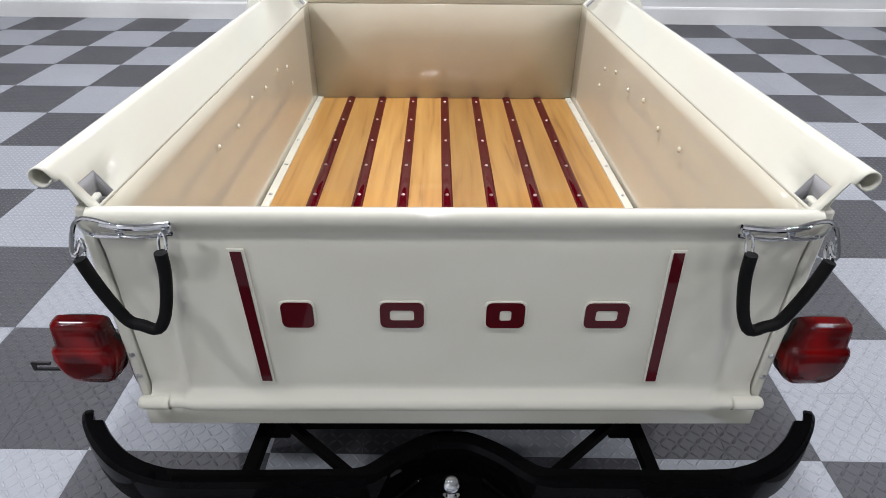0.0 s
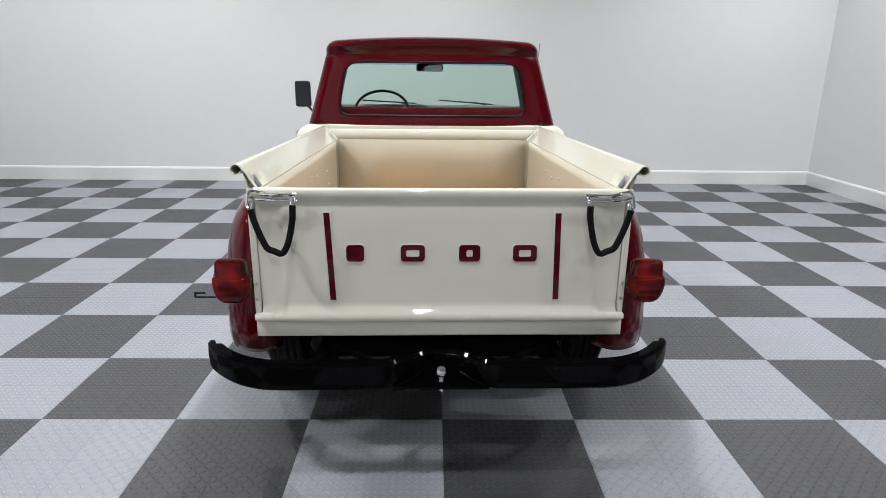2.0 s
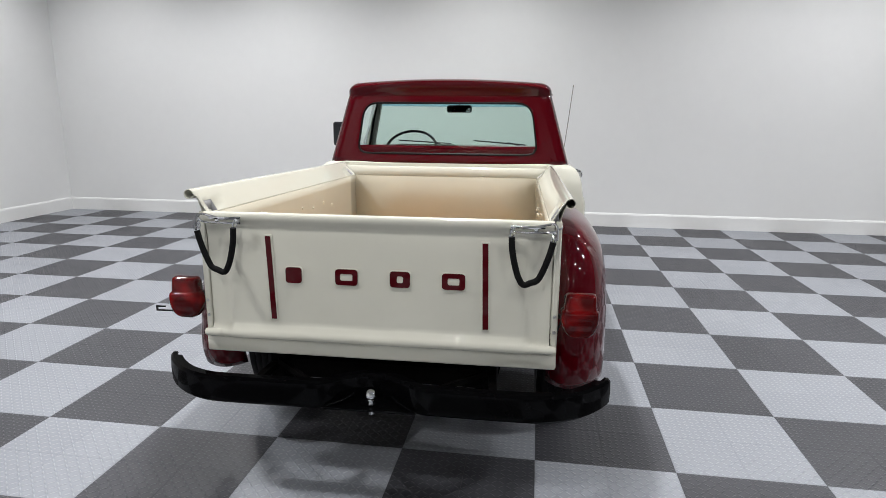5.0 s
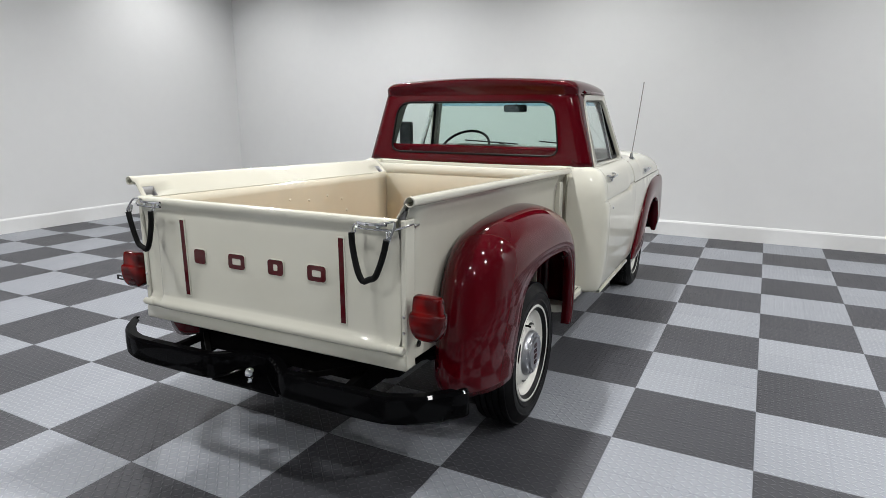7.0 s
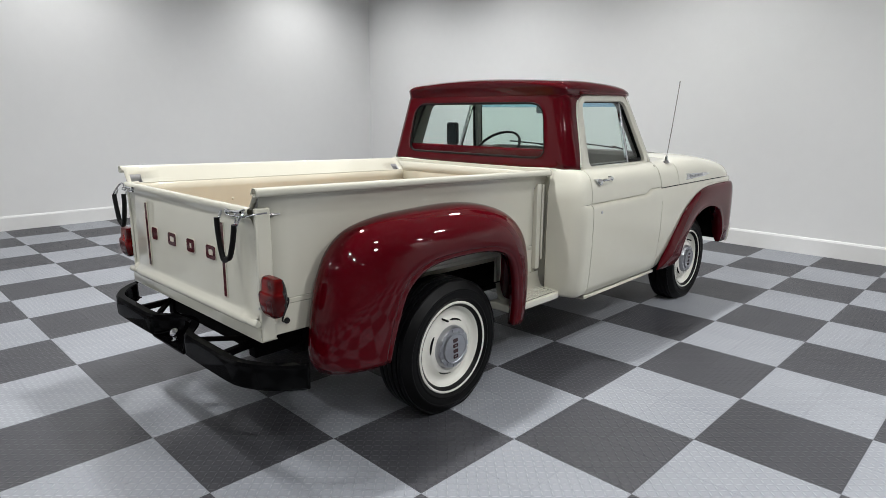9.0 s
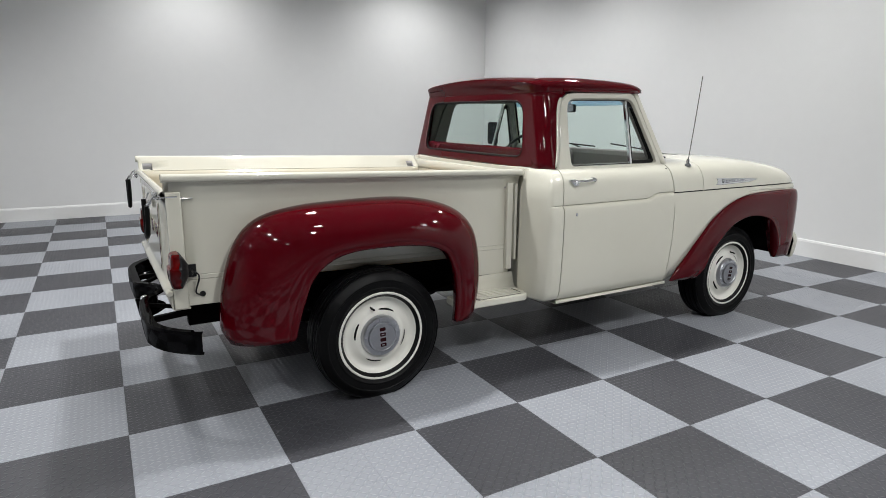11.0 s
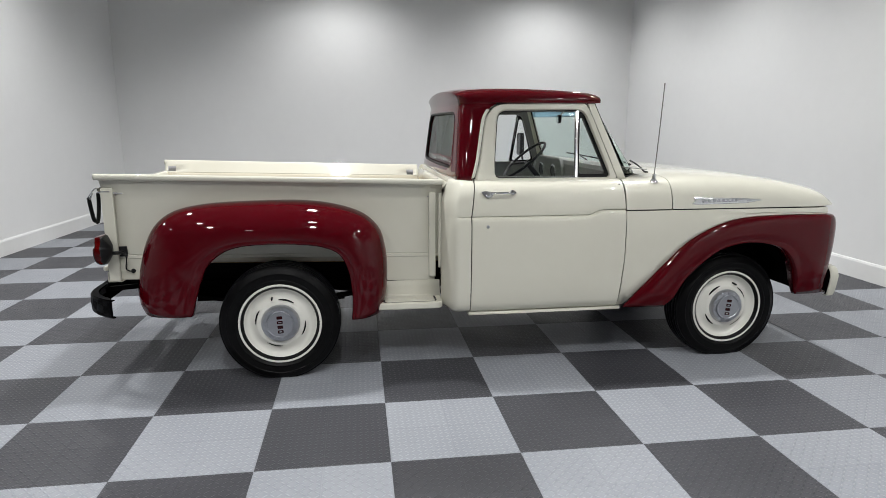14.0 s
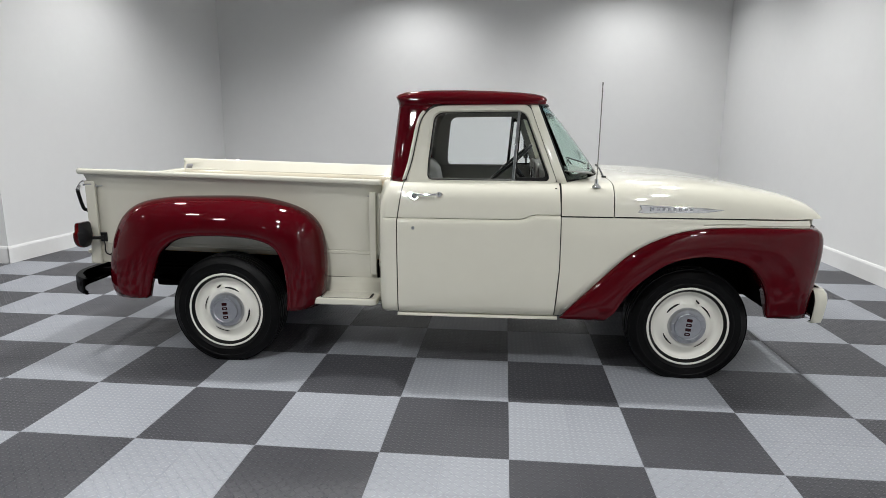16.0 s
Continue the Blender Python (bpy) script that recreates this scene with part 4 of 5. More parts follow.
for k in range(7):
    strip = new("bed_strip", strip_mesh)
    strip.parent, strip.location = truck, ((k - 3) * PLANK, 0, BED_FLOOR)
    strip["label"] = "dark red steel bed strip"
    for i in range(8):
        bolt = new("bolt", zinc_bolt)
        bolt.parent, bolt.matrix_basis = strip, Matrix.Translation((0, -0.80 + 0.245 * i, 0.0063)) @ UP
for s in (1, -1):
    bm = bmesh.new()
    box(bm, s * 0.592, s * 0.620, -0.94, BED_Y1 - 0.004, BED_FLOOR - 0.004, BED_FLOOR + 0.006)
    strip = part("edge_strip", bm, CREAM, truck, "cream bed edge strip", bevel=0.002)
    for i in range(8):
        bolt = new("bolt", zinc_bolt)
        bolt.parent, bolt.matrix_basis = strip, Matrix.Translation((s * 0.606, -0.80 + 0.245 * i, BED_FLOOR + 0.006)) @ UP
bm = bmesh.new()
box(bm, -0.63, 0.63, -0.95, BED_Y1, 0.58, BED_FLOOR - 0.013)
part("bed_underside", bm, CHASSIS, truck, "black bed underside")
bm = bmesh.new()
grid(bm, [[(x, y, z) for x in (-0.676, -0.3, 0, 0.3, 0.676)] for y, z in ((-0.91, 0.660), (-0.978, 0.658), (-0.985, 0.652), (-0.987, 0.602), (-0.982, 0.597), (-0.91, 0.597))])
part("rear_sill", bm, CREAM, truck, "cream sill under the tailgate", thick=0.003)

# lay the bed down to its rake
raked = set()
for ob in truck.children:
    if ob.name.split(".")[0] in ("bed_inner_side", "bed_skirt", "front_post", "plank", "bed_strip", "edge_strip", "bed_underside"):
        if ob.data.name not in raked:
            raked.add(ob.data.name)
            for v in ob.data.vertices:
                v.co.z += RAKE * (1.0 - v.co.y)
        for child in ob.children:
            child.location.z += RAKE * (1.0 - child.location.y)

# --- tailgate ---
GY = -0.985
bm = bmesh.new()
# stamped face: outer margin, slightly sunken field, rounded bottom ledge, rolled top
face_rows = []
for z, mid, side in ((0.655, 0.0, 0.004), (0.660, -0.018, -0.012), (0.668, -0.027, -0.020), (0.680, -0.0285, -0.021), (0.690, -0.026, -0.014), (0.696, -0.022, 0.004), (0.714, -0.010, 0.012), (0.722, -0.007, 0.013), (0.735, -0.007, 0.013),
                     (0.9, -0.0045, 0.013), (1.05, -0.002, 0.012), (1.082, 0.0, 0.008), (1.100, 0.002, 0.004), (1.108, -0.002, -0.002), (1.120, -0.010, -0.010), (1.135, -0.016, -0.016), (1.148, -0.012, -0.012),
                     (1.154, 0.0, 0.0), (1.150, 0.014, 0.014), (1.138, 0.022, 0.022), (1.113, 0.024, 0.024), (0.68, 0.024, 0.024)):
    row = []
    for x in (-0.652, -0.645, -0.620, -0.585, -0.566, -0.553, -0.30, 0.0, 0.30, 0.553, 0.566, 0.585, 0.620, 0.645, 0.652):
        w = min(max((abs(x) - 0.553) / 0.030, 0), 1)
        row.append((x, GY + mid + (side - mid) * w, z))
    face_rows.append(row)
grid(bm, face_rows, close_u=True)
tailgate = part("tailgate", bm, CREAM, truck, "closed cream tailgate with raised red marks", sharp=50)
gate = lambda x, z, d: (x, GY - 0.002 - 0.006 * (1.07 - z) / 0.34 - d, z)
for s in (1, -1):
    bm = bmesh.new()
    xa, xb = s * 0.408 + 0.004, s * 0.405 + 0.014
    plate(bm, [(xa - 0.016, 1.072), (xa + 0.016, 1.072), (xb + 0.016, 0.738), (xb - 0.016, 0.738)], gate, 0.004)
    part("stripe_border", bm, CREAM, tailgate, bevel=0.003)
    bm = bmesh.new()
    plate(bm, [(xa - 0.0105, 1.066), (xa + 0.0105, 1.066), (xb + 0.0105, 0.744), (xb - 0.0105, 0.744)], gate, 0.0055)
    part("stripe", bm, RED, tailgate, "dark red vertical stripe")
# four plain raised blocks where the maker's word stands
for x0, x1, hole in ((-0.339, -0.276, None), (-0.146, -0.060, 0.55), (0.062, 0.138, 0.30), (0.256, 0.342, 0.5)):
    cx, w = (x0 + x1) / 2, (x1 - x0) / 2
    big = rounded_loop([(x0 - 0.004, 0.885), (x1 + 0.004, 0.885), (x1 + 0.004, 0.954), (x0 - 0.004, 0.954)], 0.016, 40)
    mid = rounded_loop([(x0, 0.889), (x1, 0.889), (x1, 0.950), (x0, 0.950)], 0.014, 40)
    bm = bmesh.new()
    plate(bm, big, gate, 0.004)
    part("mark_border", bm, CREAM, tailgate, bevel=0.002)
    bm = bmesh.new()
    if hole:
        hw, hh = w * hole, 0.0305 * 0.42
        small = rounded_loop([(cx - hw, 0.9195 - hh), (cx + hw, 0.9195 - hh), (cx + hw, 0.9195 + hh), (cx - hw, 0.9195 + hh)], 0.006, 40)
        ring_plate(bm, mid, small, gate, 0.006)
    else:
        plate(bm, mid, gate, 0.006)
    part("mark", bm, RED, tailgate, "plain dark red raised mark")
for s in (1, -1):
    # hinge knuckle at the bottom corner
    bm = bmesh.new()
    lathe(bm, [(0.0, 0.038), (0.012, 0.036), (0.016, 0.028), (0.016, -0.03)], 16, m=Matrix.Translation((s * 0.640, GY - 0.010, 0.677)) @ Matrix.Diagonal((s, 1, 1, 1)))
    part("hinge_knuckle", bm, CREAM, tailgate)
    # latch plate, hooks and the rubber-covered chain loop
    bm = bmesh.new()
    bar = [(s * (0.500 + 0.012 * k), GY - 0.022 - 0.010 * math.sin(math.pi * k / 10)) for k in range(11)]
    for z0, z1 in ((1.129, 1.140), (1.113, 1.120)):
        grid(bm, [[(x, y, z0), (x, y - 0.007, z0), (x, y - 0.009, (z0 + z1) / 2), (x, y - 0.007, z1), (x, y, z1)] for x, y in bar], close_v=True)
    for x, r in ((0.508, 0.008), (0.588, 0.009)):
        lathe(bm, [(0.0, 0.016), (r * 0.7, 0.016), (r, 0.012), (r, 0.0)], 12, m=pose(s * x, GY - 0.018, 1.126, 0, 0, -90))
    latch = part("latch", bm, CHROME, tailgate, "thin curved chrome tailgate latch bar", bevel=0.0015)
    bm = bmesh.new()
    tube(bm, smooth_line([(s * 0.580, GY - 0.034, 1.134), (s * 0.625, GY - 0.024, 1.142), (s * 0.650, GY - 0.026, 1.147), (s * 0.660, GY - 0.036, 1.138), (s * 0.661, GY - 0.052, 1.118), (s * 0.659, GY - 0.066, 1.100), (s * 0.650, GY - 0.070, 1.096)], 22), 0.0042, 8)
    tube(bm, smooth_line([(s * 0.585, GY - 0.038, 1.118), (s * 0.64, GY - 0.03, 1.118), (s * 0.675, GY + 0.0, 1.128), (s * 0.680, GY + 0.055, 1.130)], 12), 0.004, 8)
    tube(bm, [(s * 0.642, GY - 0.060, 1.118), (s * 0.648, GY - 0.066, 1.104), (s * 0.654, GY - 0.068, 1.100)], 0.003, 6)
    part("hook", bm, CHROME, latch, "chrome wire hook")
    for x, z in ((0.506, 1.114), (0.649, 1.100)):
        bm = bmesh.new()
        tube(bm, [(s * x + 0.0065 * math.cos(a), GY - 0.048 - 0.016 * (0.5 - 0.5 * math.sin(a)), z + 0.019 * math.sin(a)) for a in [2 * math.pi * k / 16 for k in range(16)]], 0.0028, 6, closed=True)
        part("ring", bm, CHROME, latch, "chrome chain link")
    bm = bmesh.new()
    bends = [(0.647, 1.092), (0.637, 1.050), (0.622, 1.005), (0.606, 0.968), (0.598, 0.956), (0.589, 0.950), (0.575, 0.946), (0.560, 0.938), (0.550, 0.938), (0.541, 0.947), (0.528, 0.975), (0.516, 1.020), (0.508, 1.065), (0.506, 1.106)]
    line = smooth_line([(s * x, GY - 0.070 - 0.10 * (1.10 - z) * (1.10 - z), z) for x, z in bends], 48)
    tube(bm, line, 0.0112, 12)
    part("chain_sleeve", bm, SLEEVE, latch, "black rubber chain sleeve")

# --- rear fenders ---
FEND_P = [(-0.765, 0.425), (-0.795, 0.50), (-0.788, 0.62), (-0.772, 0.72), (-0.732, 0.852), (-0.672, 0.951), (-0.575, 1.018), (-0.42, 1.053), (-0.216, 1.066), (0.117, 1.067), (0.33, 1.043), (0.50, 0.987), (0.597, 0.90), (0.634, 0.79), (0.646, 0.66), (0.638, 0.51), (0.605, 0.385)]
FEND_Q = [(-0.478, 0.432), (-0.455, 0.52), (-0.421, 0.625), (-0.374, 0.728), (-0.285, 0.800), (-0.178, 0.832), (-0.019, 0.840), (0.141, 0.834), (0.269, 0.815), (0.362, 0.768), (0.411, 0.667), (0.429, 0.55), (0.432, 0.46), (0.425, 0.372)]
for s in (1, -1):
    bm = bmesh.new()
    a, b = flat_curve(FEND_P, 73), flat_curve(FEND_Q, 73)
    rows = []
    for k in range(73):
        row = []
        foot = min(1, a[k][2] / 0.75)
        out = 0.245 + 0.012 * foot
        # it tucks in where it meets the bed, most at its ends, then rolls over in one even curve
        ends = abs((a[k] - b[k]).normalized().y)
        tuck, u0 = 0.03 + 0.20 * ends ** 2, 0.10 + 0.24 * ends ** 2
        for i in range(0, 21):
            u = 1 - (1 - i / 20) ** 1.6
            x = 0.657 + out * u
            if u < u0:
                w = tuck * (1 - u / u0) ** 2
            else:
                w = 0.86 * (1 - math.sqrt(max(0.0, 1 - ((u - u0) / (1 - u0)) ** 2)))
            p = a[k].lerp(b[k], w)
            row.append((s * x, p[1], p[2]))
        for w, dx in ((0.875, -0.0015), (0.89, -0.0045), (0.905, -0.005), (0.94, -0.003), (0.97, -0.004), (0.99, -0.009), (1.0, -0.018), (1.004, -0.05)):
            p = a[k].lerp(b[k], w)
            row.append((s * (0.657 + out + dx), p[1], p[2]))
        rows.append(row)
    grid(bm, rows)
    part("rear_fender", bm, RED, truck, "bulging dark red rear fender", thick=0.004, sharp=60)

# --- side steps ---
for s in (1, -1):
    bm = bmesh.new()
    loop = rounded_loop([(0.655, 0.50), (0.835, 0.50), (0.845, 0.985), (0.655, 0.985)], [0.005, 0.05, 0.05, 0.005], 40)
    plate(bm, loop, lambda x, y, d: (s * x, y, 0.400 + d), 0.044)
    step = part("side_step", bm, CREAM, truck, "cream side step behind the cab", bevel=0.008)
    bm = bmesh.new()
    plate(bm, rounded_loop([(0.692, 0.612), (0.824, 0.612), (0.824, 0.948), (0.692, 0.948)], 0.012, 24), lambda x, y, d: (s * x, y, 0.4435 + d), 0.0015)
    part("step_mat", bm, GASKET, step, "dark grooves of the step tread")
    for k in range(5):
        bm = bmesh.new()
        x = 0.700 + 0.026 * k
        plate(bm, rounded_loop([(x, 0.62), (x + 0.016, 0.62), (x + 0.016, 0.94), (x, 0.94)], 0.005, 20), lambda x, y, d: (s * x, y, 0.443 + d), 0.007)
        part("rib", bm, CREAM, step)
    bm = bmesh.new()
    grid(bm, [[(s * x, y, z) for y in (0.56, 0.75, 0.985)] for x, z in ((0.657, 0.54), (0.664, 0.50), (0.68, 0.455), (0.70, 0.444))])
    part("step_apron", bm, CREAM, truck, thick=0.003)

# --- tail lights ---
LIGHT = [(-0.062, 0.075), (-0.055, 0.085), (-0.02, 0.090), (0.02, 0.090), (0.052, 0.086), (0.058, 0.078), (0.062, 0.030), (0.072, 0.022), (0.072, -0.02), (0.062, -0.062), (0.040, -0.085), (0.0, -0.092), (-0.040, -0.085), (-0.062, -0.062), (-0.072, -0.02), (-0.072, 0.022), (-0.062, 0.030)]
LENS_ROWS = [(0.083, 0.040, 0.012), (0.0815, 0.046, 0.020), (0.077, 0.051, 0.0265), (0.068, 0.053, 0.029), (0.050, 0.0545, 0.0305), (0.030, 0.056, 0.0315), (0.0245, 0.057, 0.0325), (0.0215, 0.060, 0.036), (0.0185, 0.063, 0.0405), (0.012, 0.065, 0.042), (-0.004, 0.066, 0.0425),
             (-0.020, 0.0648, 0.042), (-0.038, 0.061, 0.0405), (-0.054, 0.055, 0.0375), (-0.066, 0.0475, 0.033), (-0.075, 0.037, 0.027), (-0.080, 0.027, 0.020), (-0.0825, 0.018, 0.012)]
for s in (1, -1):
    c = Vector((s * 0.759, -0.972, 0.806))
    loop = even([Vector((p[0] * 0.94, p[1] * 0.9)) for p in LIGHT + LIGHT[:1]], 73)[:-1]
    # lens: a flat upper field, a ledge, and a fuller bowl below, each row rounded off at its ends
    bm = bmesh.new()
    rows = []
    for z, w, d in LENS_ROWS:
        w, d = w * 1.04, d * 0.85
        row = [(c.x - w, c.y + 0.014, c.z + z)]
        for k in range(21):
            u = -math.cos(math.pi * k / 20)
            row.append((c.x + w * u, c.y + 0.004 - d * (1 - abs(u) ** 9) ** 0.5, c.z + z))
        rows.append(row + [(c.x + w, c.y + 0.014, c.z + z)])
    rows = [[(x, c.y + 0.014, z) for x, y, z in rows[0]]] + rows + [[(x, c.y + 0.014, z) for x, y, z in rows[-1]]]
    grid(bm, rows)
    light = part("tail_light", bm, LENS, truck, "red shield-shaped tail light lens", sharp=75)
    bm = bmesh.new()
    rows = [[(c.x + p[0] * f, c.y + y, c.z + p[1] * f) for p in loop] for f, y in ((0.97, 0.009), (1.005, 0.010), (1.0, 0.020), (0.66, 0.038), (0.36, 0.052), (0.001, 0.054))]
    grid(bm, rows, close_v=True)
    part("light_housing", bm, LENS_DARK, light, "black light housing")
    bm = bmesh.new()
    tube(bm, [(c.x, c.y + 0.06, c.z - 0.02), (s * 0.70, c.y + 0.075, c.z - 0.03), (s * 0.66, c.y + 0.075, c.z - 0.03)], 0.011, 8)
    box(bm, s * 0.656, s * 0.664, c.y + 0.05, c.y + 0.10, c.z - 0.06, c.z + 0.0)
    part("light_bracket", bm, LENS_DARK, light)
    bm = bmesh.new()
    tube(bm, smooth_line([(s * 0.735, c.y + 0.045, c.z - 0.02), (s * 0.72, c.y + 0.09, c.z - 0.028), (s * 0.70, c.y + 0.105, c.z - 0.06), (s * 0.675, c.y + 0.09, c.z - 0.13), (s * 0.660, c.y + 0.105, c.z - 0.150), (s * 0.655, c.y + 0.12, c.z - 0.150)], 20), 0.004, 6)
    lathe(bm, [(0, 0.006), (0.012, 0.006), (0.014, 0.0)], 12, m=Matrix.Translation((s * 0.655, c.y + 0.122, c.z - 0.150)) @ Matrix.Diagonal((s, 1, 1, 1)))
    part("wire", bm, LENS_DARK, light, "black light wire and grommet")
# bare plate bracket under the left light
bm = bmesh.new()
box(bm, -0.90, -0.76, -0.965, -0.960, 0.740, 0.746)
box(bm, -0.90, -0.86, -0.965, -0.960, 0.756, 0.762)
box(bm, -0.90, -0.893, -0.965, -0.960, 0.740, 0.762)
box(bm, -0.77, -0.76, -0.965, -0.90, 0.738, 0.764)
part("plate_bracket", bm, LENS_DARK, truck, "small black empty plate bracket")

# --- rear bumper with tow ball ---
bm = bmesh.new()
half = [(0.0, -1.000), (0.04, -1.003), (0.10, -1.035), (0.155, -1.078), (0.19, -1.096), (0.26, -1.103), (0.56, -1.105), (0.66, -1.094), (0.745, -1.058), (0.810, -1.008), (0.856, -0.958), (0.882, -0.920), (0.890, -0.902)]
path = smooth_line([(-x, y, 0) for x, y in half[::-1]] + [(x, y, 0) for x, y in half[1:]], 141)
rows = []
for k, p in enumerate(path):
    d = (path[min(k + 1, 140)] - path[max(k - 1, 0)]).normalized()
    n = Vector((d.y, -d.x, 0))
    lip = 0.022 if min(k, 140 - k) < 4 else 0.040
    rows.append([p - n * o + Vector((0, 0, z)) for o, z in ((lip, 0.443), (lip - 0.002, 0.438), (0.008, 0.437), (0.0, 0.446), (-0.002, 0.490), (0.0, 0.530), (0.008, 0.539), (lip - 0.002, 0.538), (lip, 0.533))])
grid(bm, rows)
rear_bumper = part("rear_bumper", bm, BLACK, truck, "black steel bumper, dented in behind the tow ball", thick=0.006)
bm = bmesh.new()
plate(bm, [(-0.176, -1.098), (-0.172, -1.104), (0.172, -1.104), (0.176, -1.098), (0.10, -1.025), (0.05, -0.985), (-0.05, -0.985), (-0.10, -1.025)], lambda x, y, d: (x, y, 0.436 + d), 0.009)
for e in (1, -1):
    tube(bm, smooth_line([(e * 0.166, -1.098, 0.447), (e * 0.12, -1.072, 0.456), (e * 0.07, -1.040, 0.476)], 8), 0.006, 8)
part("hitch_plate", bm, BLACK, rear_bumper, "black tow ball shelf with welded gussets", bevel=0.003)
bm = bmesh.new()
prof = [(0.0, 0.058)] + [(0.0238 * math.sin(a), 0.034 - 0.0238 * -math.cos(a)) for a in [0.2 + 0.19 * k for k in range(13)]] + [(0.011, 0.010), (0.012, 0.004), (0.020, 0.002), (0.020, -0.002), (0.011, -0.004)]
lathe(bm, [(r, x) for r, x in prof], 24, m=pose(0, -1.062, 0.452, 0, -90, 0))
lathe(bm, [(0.0, 0.0), (0.012, 0.0), (0.018, -0.008), (0.018, -0.014), (0.011, -0.016), (0.010, -0.028), (0.0, -0.030)], 12, m=pose(0, -1.062, 0.438, 0, -90, 0))
part("tow_ball", bm, CHROME, rear_bumper, "chrome tow ball")
for s in (1, -1):
    bm = bmesh.new()
    tube(bm, [(s * 0.46, -1.085, 0.50), (s * 0.43, -0.75, 0.52)], 0.020, 4)
    part("bumper_stay", bm, CHASSIS, rear_bumper)
    bm = bmesh.new()
    tube(bm, [(s * 0.20, -1.08, 0.51), (s * 0.42, -0.90, 0.53)], 0.014, 4)
    part("bumper_brace", bm, CHASSIS, rear_bumper)

bm = bmesh.new()
plate(bm, rounded_loop([(-0.46, 0.38), (0.46, 0.38), (0.48, 0.57), (-0.48, 0.57)], 0.05, 32), lambda x, z, d: (x, -0.66 + d, z), 0.36)
part("fuel_tank", bm, CHASSIS, truck, "black tank under the bed")

# --- wheels ---
def build_wheel():
    bm = bmesh.new()
    R = TYRE_R
    prof = [(0.215, -0.070), (0.232, -0.084), (0.244, -0.095), (0.258, -0.100), (0.262, -0.1035), (0.268, -0.1035), (0.271, -0.1015), (0.288, -0.105), (0.300, -0.1045), (0.303, -0.1065), (0.309, -0.106), (0.312, -0.1025), (0.332, -0.093), (0.346, -0.078)]
    tread = []
    for k in range(5):
        x = -0.066 + 0.033 * k
        r = R - 0.004 * abs(k - 2) / 2
        tread += [(r - 0.001, x - 0.013), (r, x - 0.011), (r, x + 0.011), (r - 0.001, x + 0.013)]
        if k < 4:
            tread += [(r - 0.008, x + 0.0145), (r - 0.008, x + 0.0185)]
    prof = prof + tread + [(r, -x) for r, x in prof[::-1]]
    lathe(bm, prof, 72)
    ob = part("wheel", bm, RUBBER, truck, "black tyre on a cream steel wheel")
    tyre = ob
    bm = bmesh.new()
    lathe(bm, [(0.214, 0.070), (0.226, 0.092), (0.234, 0.099), (0.241, 0.099), (0.244, 0.094), (0.240, 0.088)], 72)
    # deep stamped centre
    lathe(bm, [(0.228, 0.093), (0.216, 0.080), (0.208, 0.074), (0.202, 0.060), (0.190, 0.050), (0.180, 0.049), (0.162, 0.058), (0.144, 0.072), (0.132, 0.078), (0.110, 0.074), (0.06, 0.06)], 72)
    rim = part("rim", bm, RIM, ob, "cream painted steel rim", sharp=60)
    bm = bmesh.new()
    lathe(bm, [(0.2300, 0.0955), (0.2290, 0.0975), (0.2145, 0.0818), (0.2135, 0.0790)], 72)
    part("pinstripe", bm, GASKET, rim, "thin dark ring")
    # dark ventilation slots
    for k in range(4):
        bm = bmesh.new()
        rows = []
        for i in range(13):
            a = math.pi / 2 * k - 0.33 + (i - 6) * 0.055
            e = 0.0048 * math.sqrt(max(0, 1 - ((i - 6) / 6.2) ** 2))
            rows.append([(0.0740 - 0.75 * q, (0.145 + q) * math.cos(a), (0.145 + q) * math.sin(a)) for q in (e, -e)])
        grid(bm, rows)
        part("slot", bm, GASKET, rim)
    bm = bmesh.new()
    lathe(bm, [(0.0, 0.111), (0.072, 0.111), (0.075, 0.1145), (0.080, 0.1145), (0.083, 0.103), (0.104, 0.100), (0.110, 0.090), (0.114, 0.078), (0.114, 0.07)], 60)
    for k in range(12):
        box(bm, 0.096, 0.1055, -0.011, 0.011, 0.085, 0.1015, m=Matrix.Rotation(2 * math.pi * k / 12, 4, "X"))
    cap = part("hubcap", bm, STEEL, ob, "dull silver hubcap with red marks")
    for k in range(4):
        bm = bmesh.new()
        z = 0.0435 - 0.029 * k
        ring = rounded_loop([(-0.0165, z - 0.0095), (0.0165, z - 0.0095), (0.0165, z + 0.0095), (-0.0165, z + 0.0095)], 0.004, 24)
        if k in (1, 3):
            ring_plate(bm, ring, rounded_loop([(-0.009, z - 0.0035), (0.009, z - 0.0035), (0.009, z + 0.0035), (-0.009, z + 0.0035)], 0.002, 24), lambda y, z, d: (0.1105 + d, y, z), 0.003)
        else:
            plate(bm, ring, lambda y, z, d: (0.1105 + d, y, z), 0.003)
        part("cap_mark", bm, MARK, cap, "plain dark red mark")
    bm = bmesh.new()
    tube(bm, [(0.05, -0.037, 0.157), (0.080, -0.036, 0.155), (0.098, -0.035, 0.153)], 0.0055, 8)
    part("valve", bm, GASKET, rim, "rubber valve stem")
    return ob


wheel = build_wheel()
wheel.matrix_basis = pose(0.741, 0, HUB_Z, 3, 0, 0)
wheels = [wheel, copy_thing(wheel, pose(-0.741, 0, HUB_Z, 25, 0, 180)), copy_thing(wheel, pose(0.762, WHEELBASE, HUB_Z - 0.012, -32, 0, 0)), copy_thing(wheel, pose(-0.762, WHEELBASE, HUB_Z - 0.012, 40, 0, 180))]
for part_ob in wheels[2].children:
    if part_ob.name.startswith("hubcap"):
        part_ob.matrix_basis = pose(0, 0, 0, 26, 0, 0)
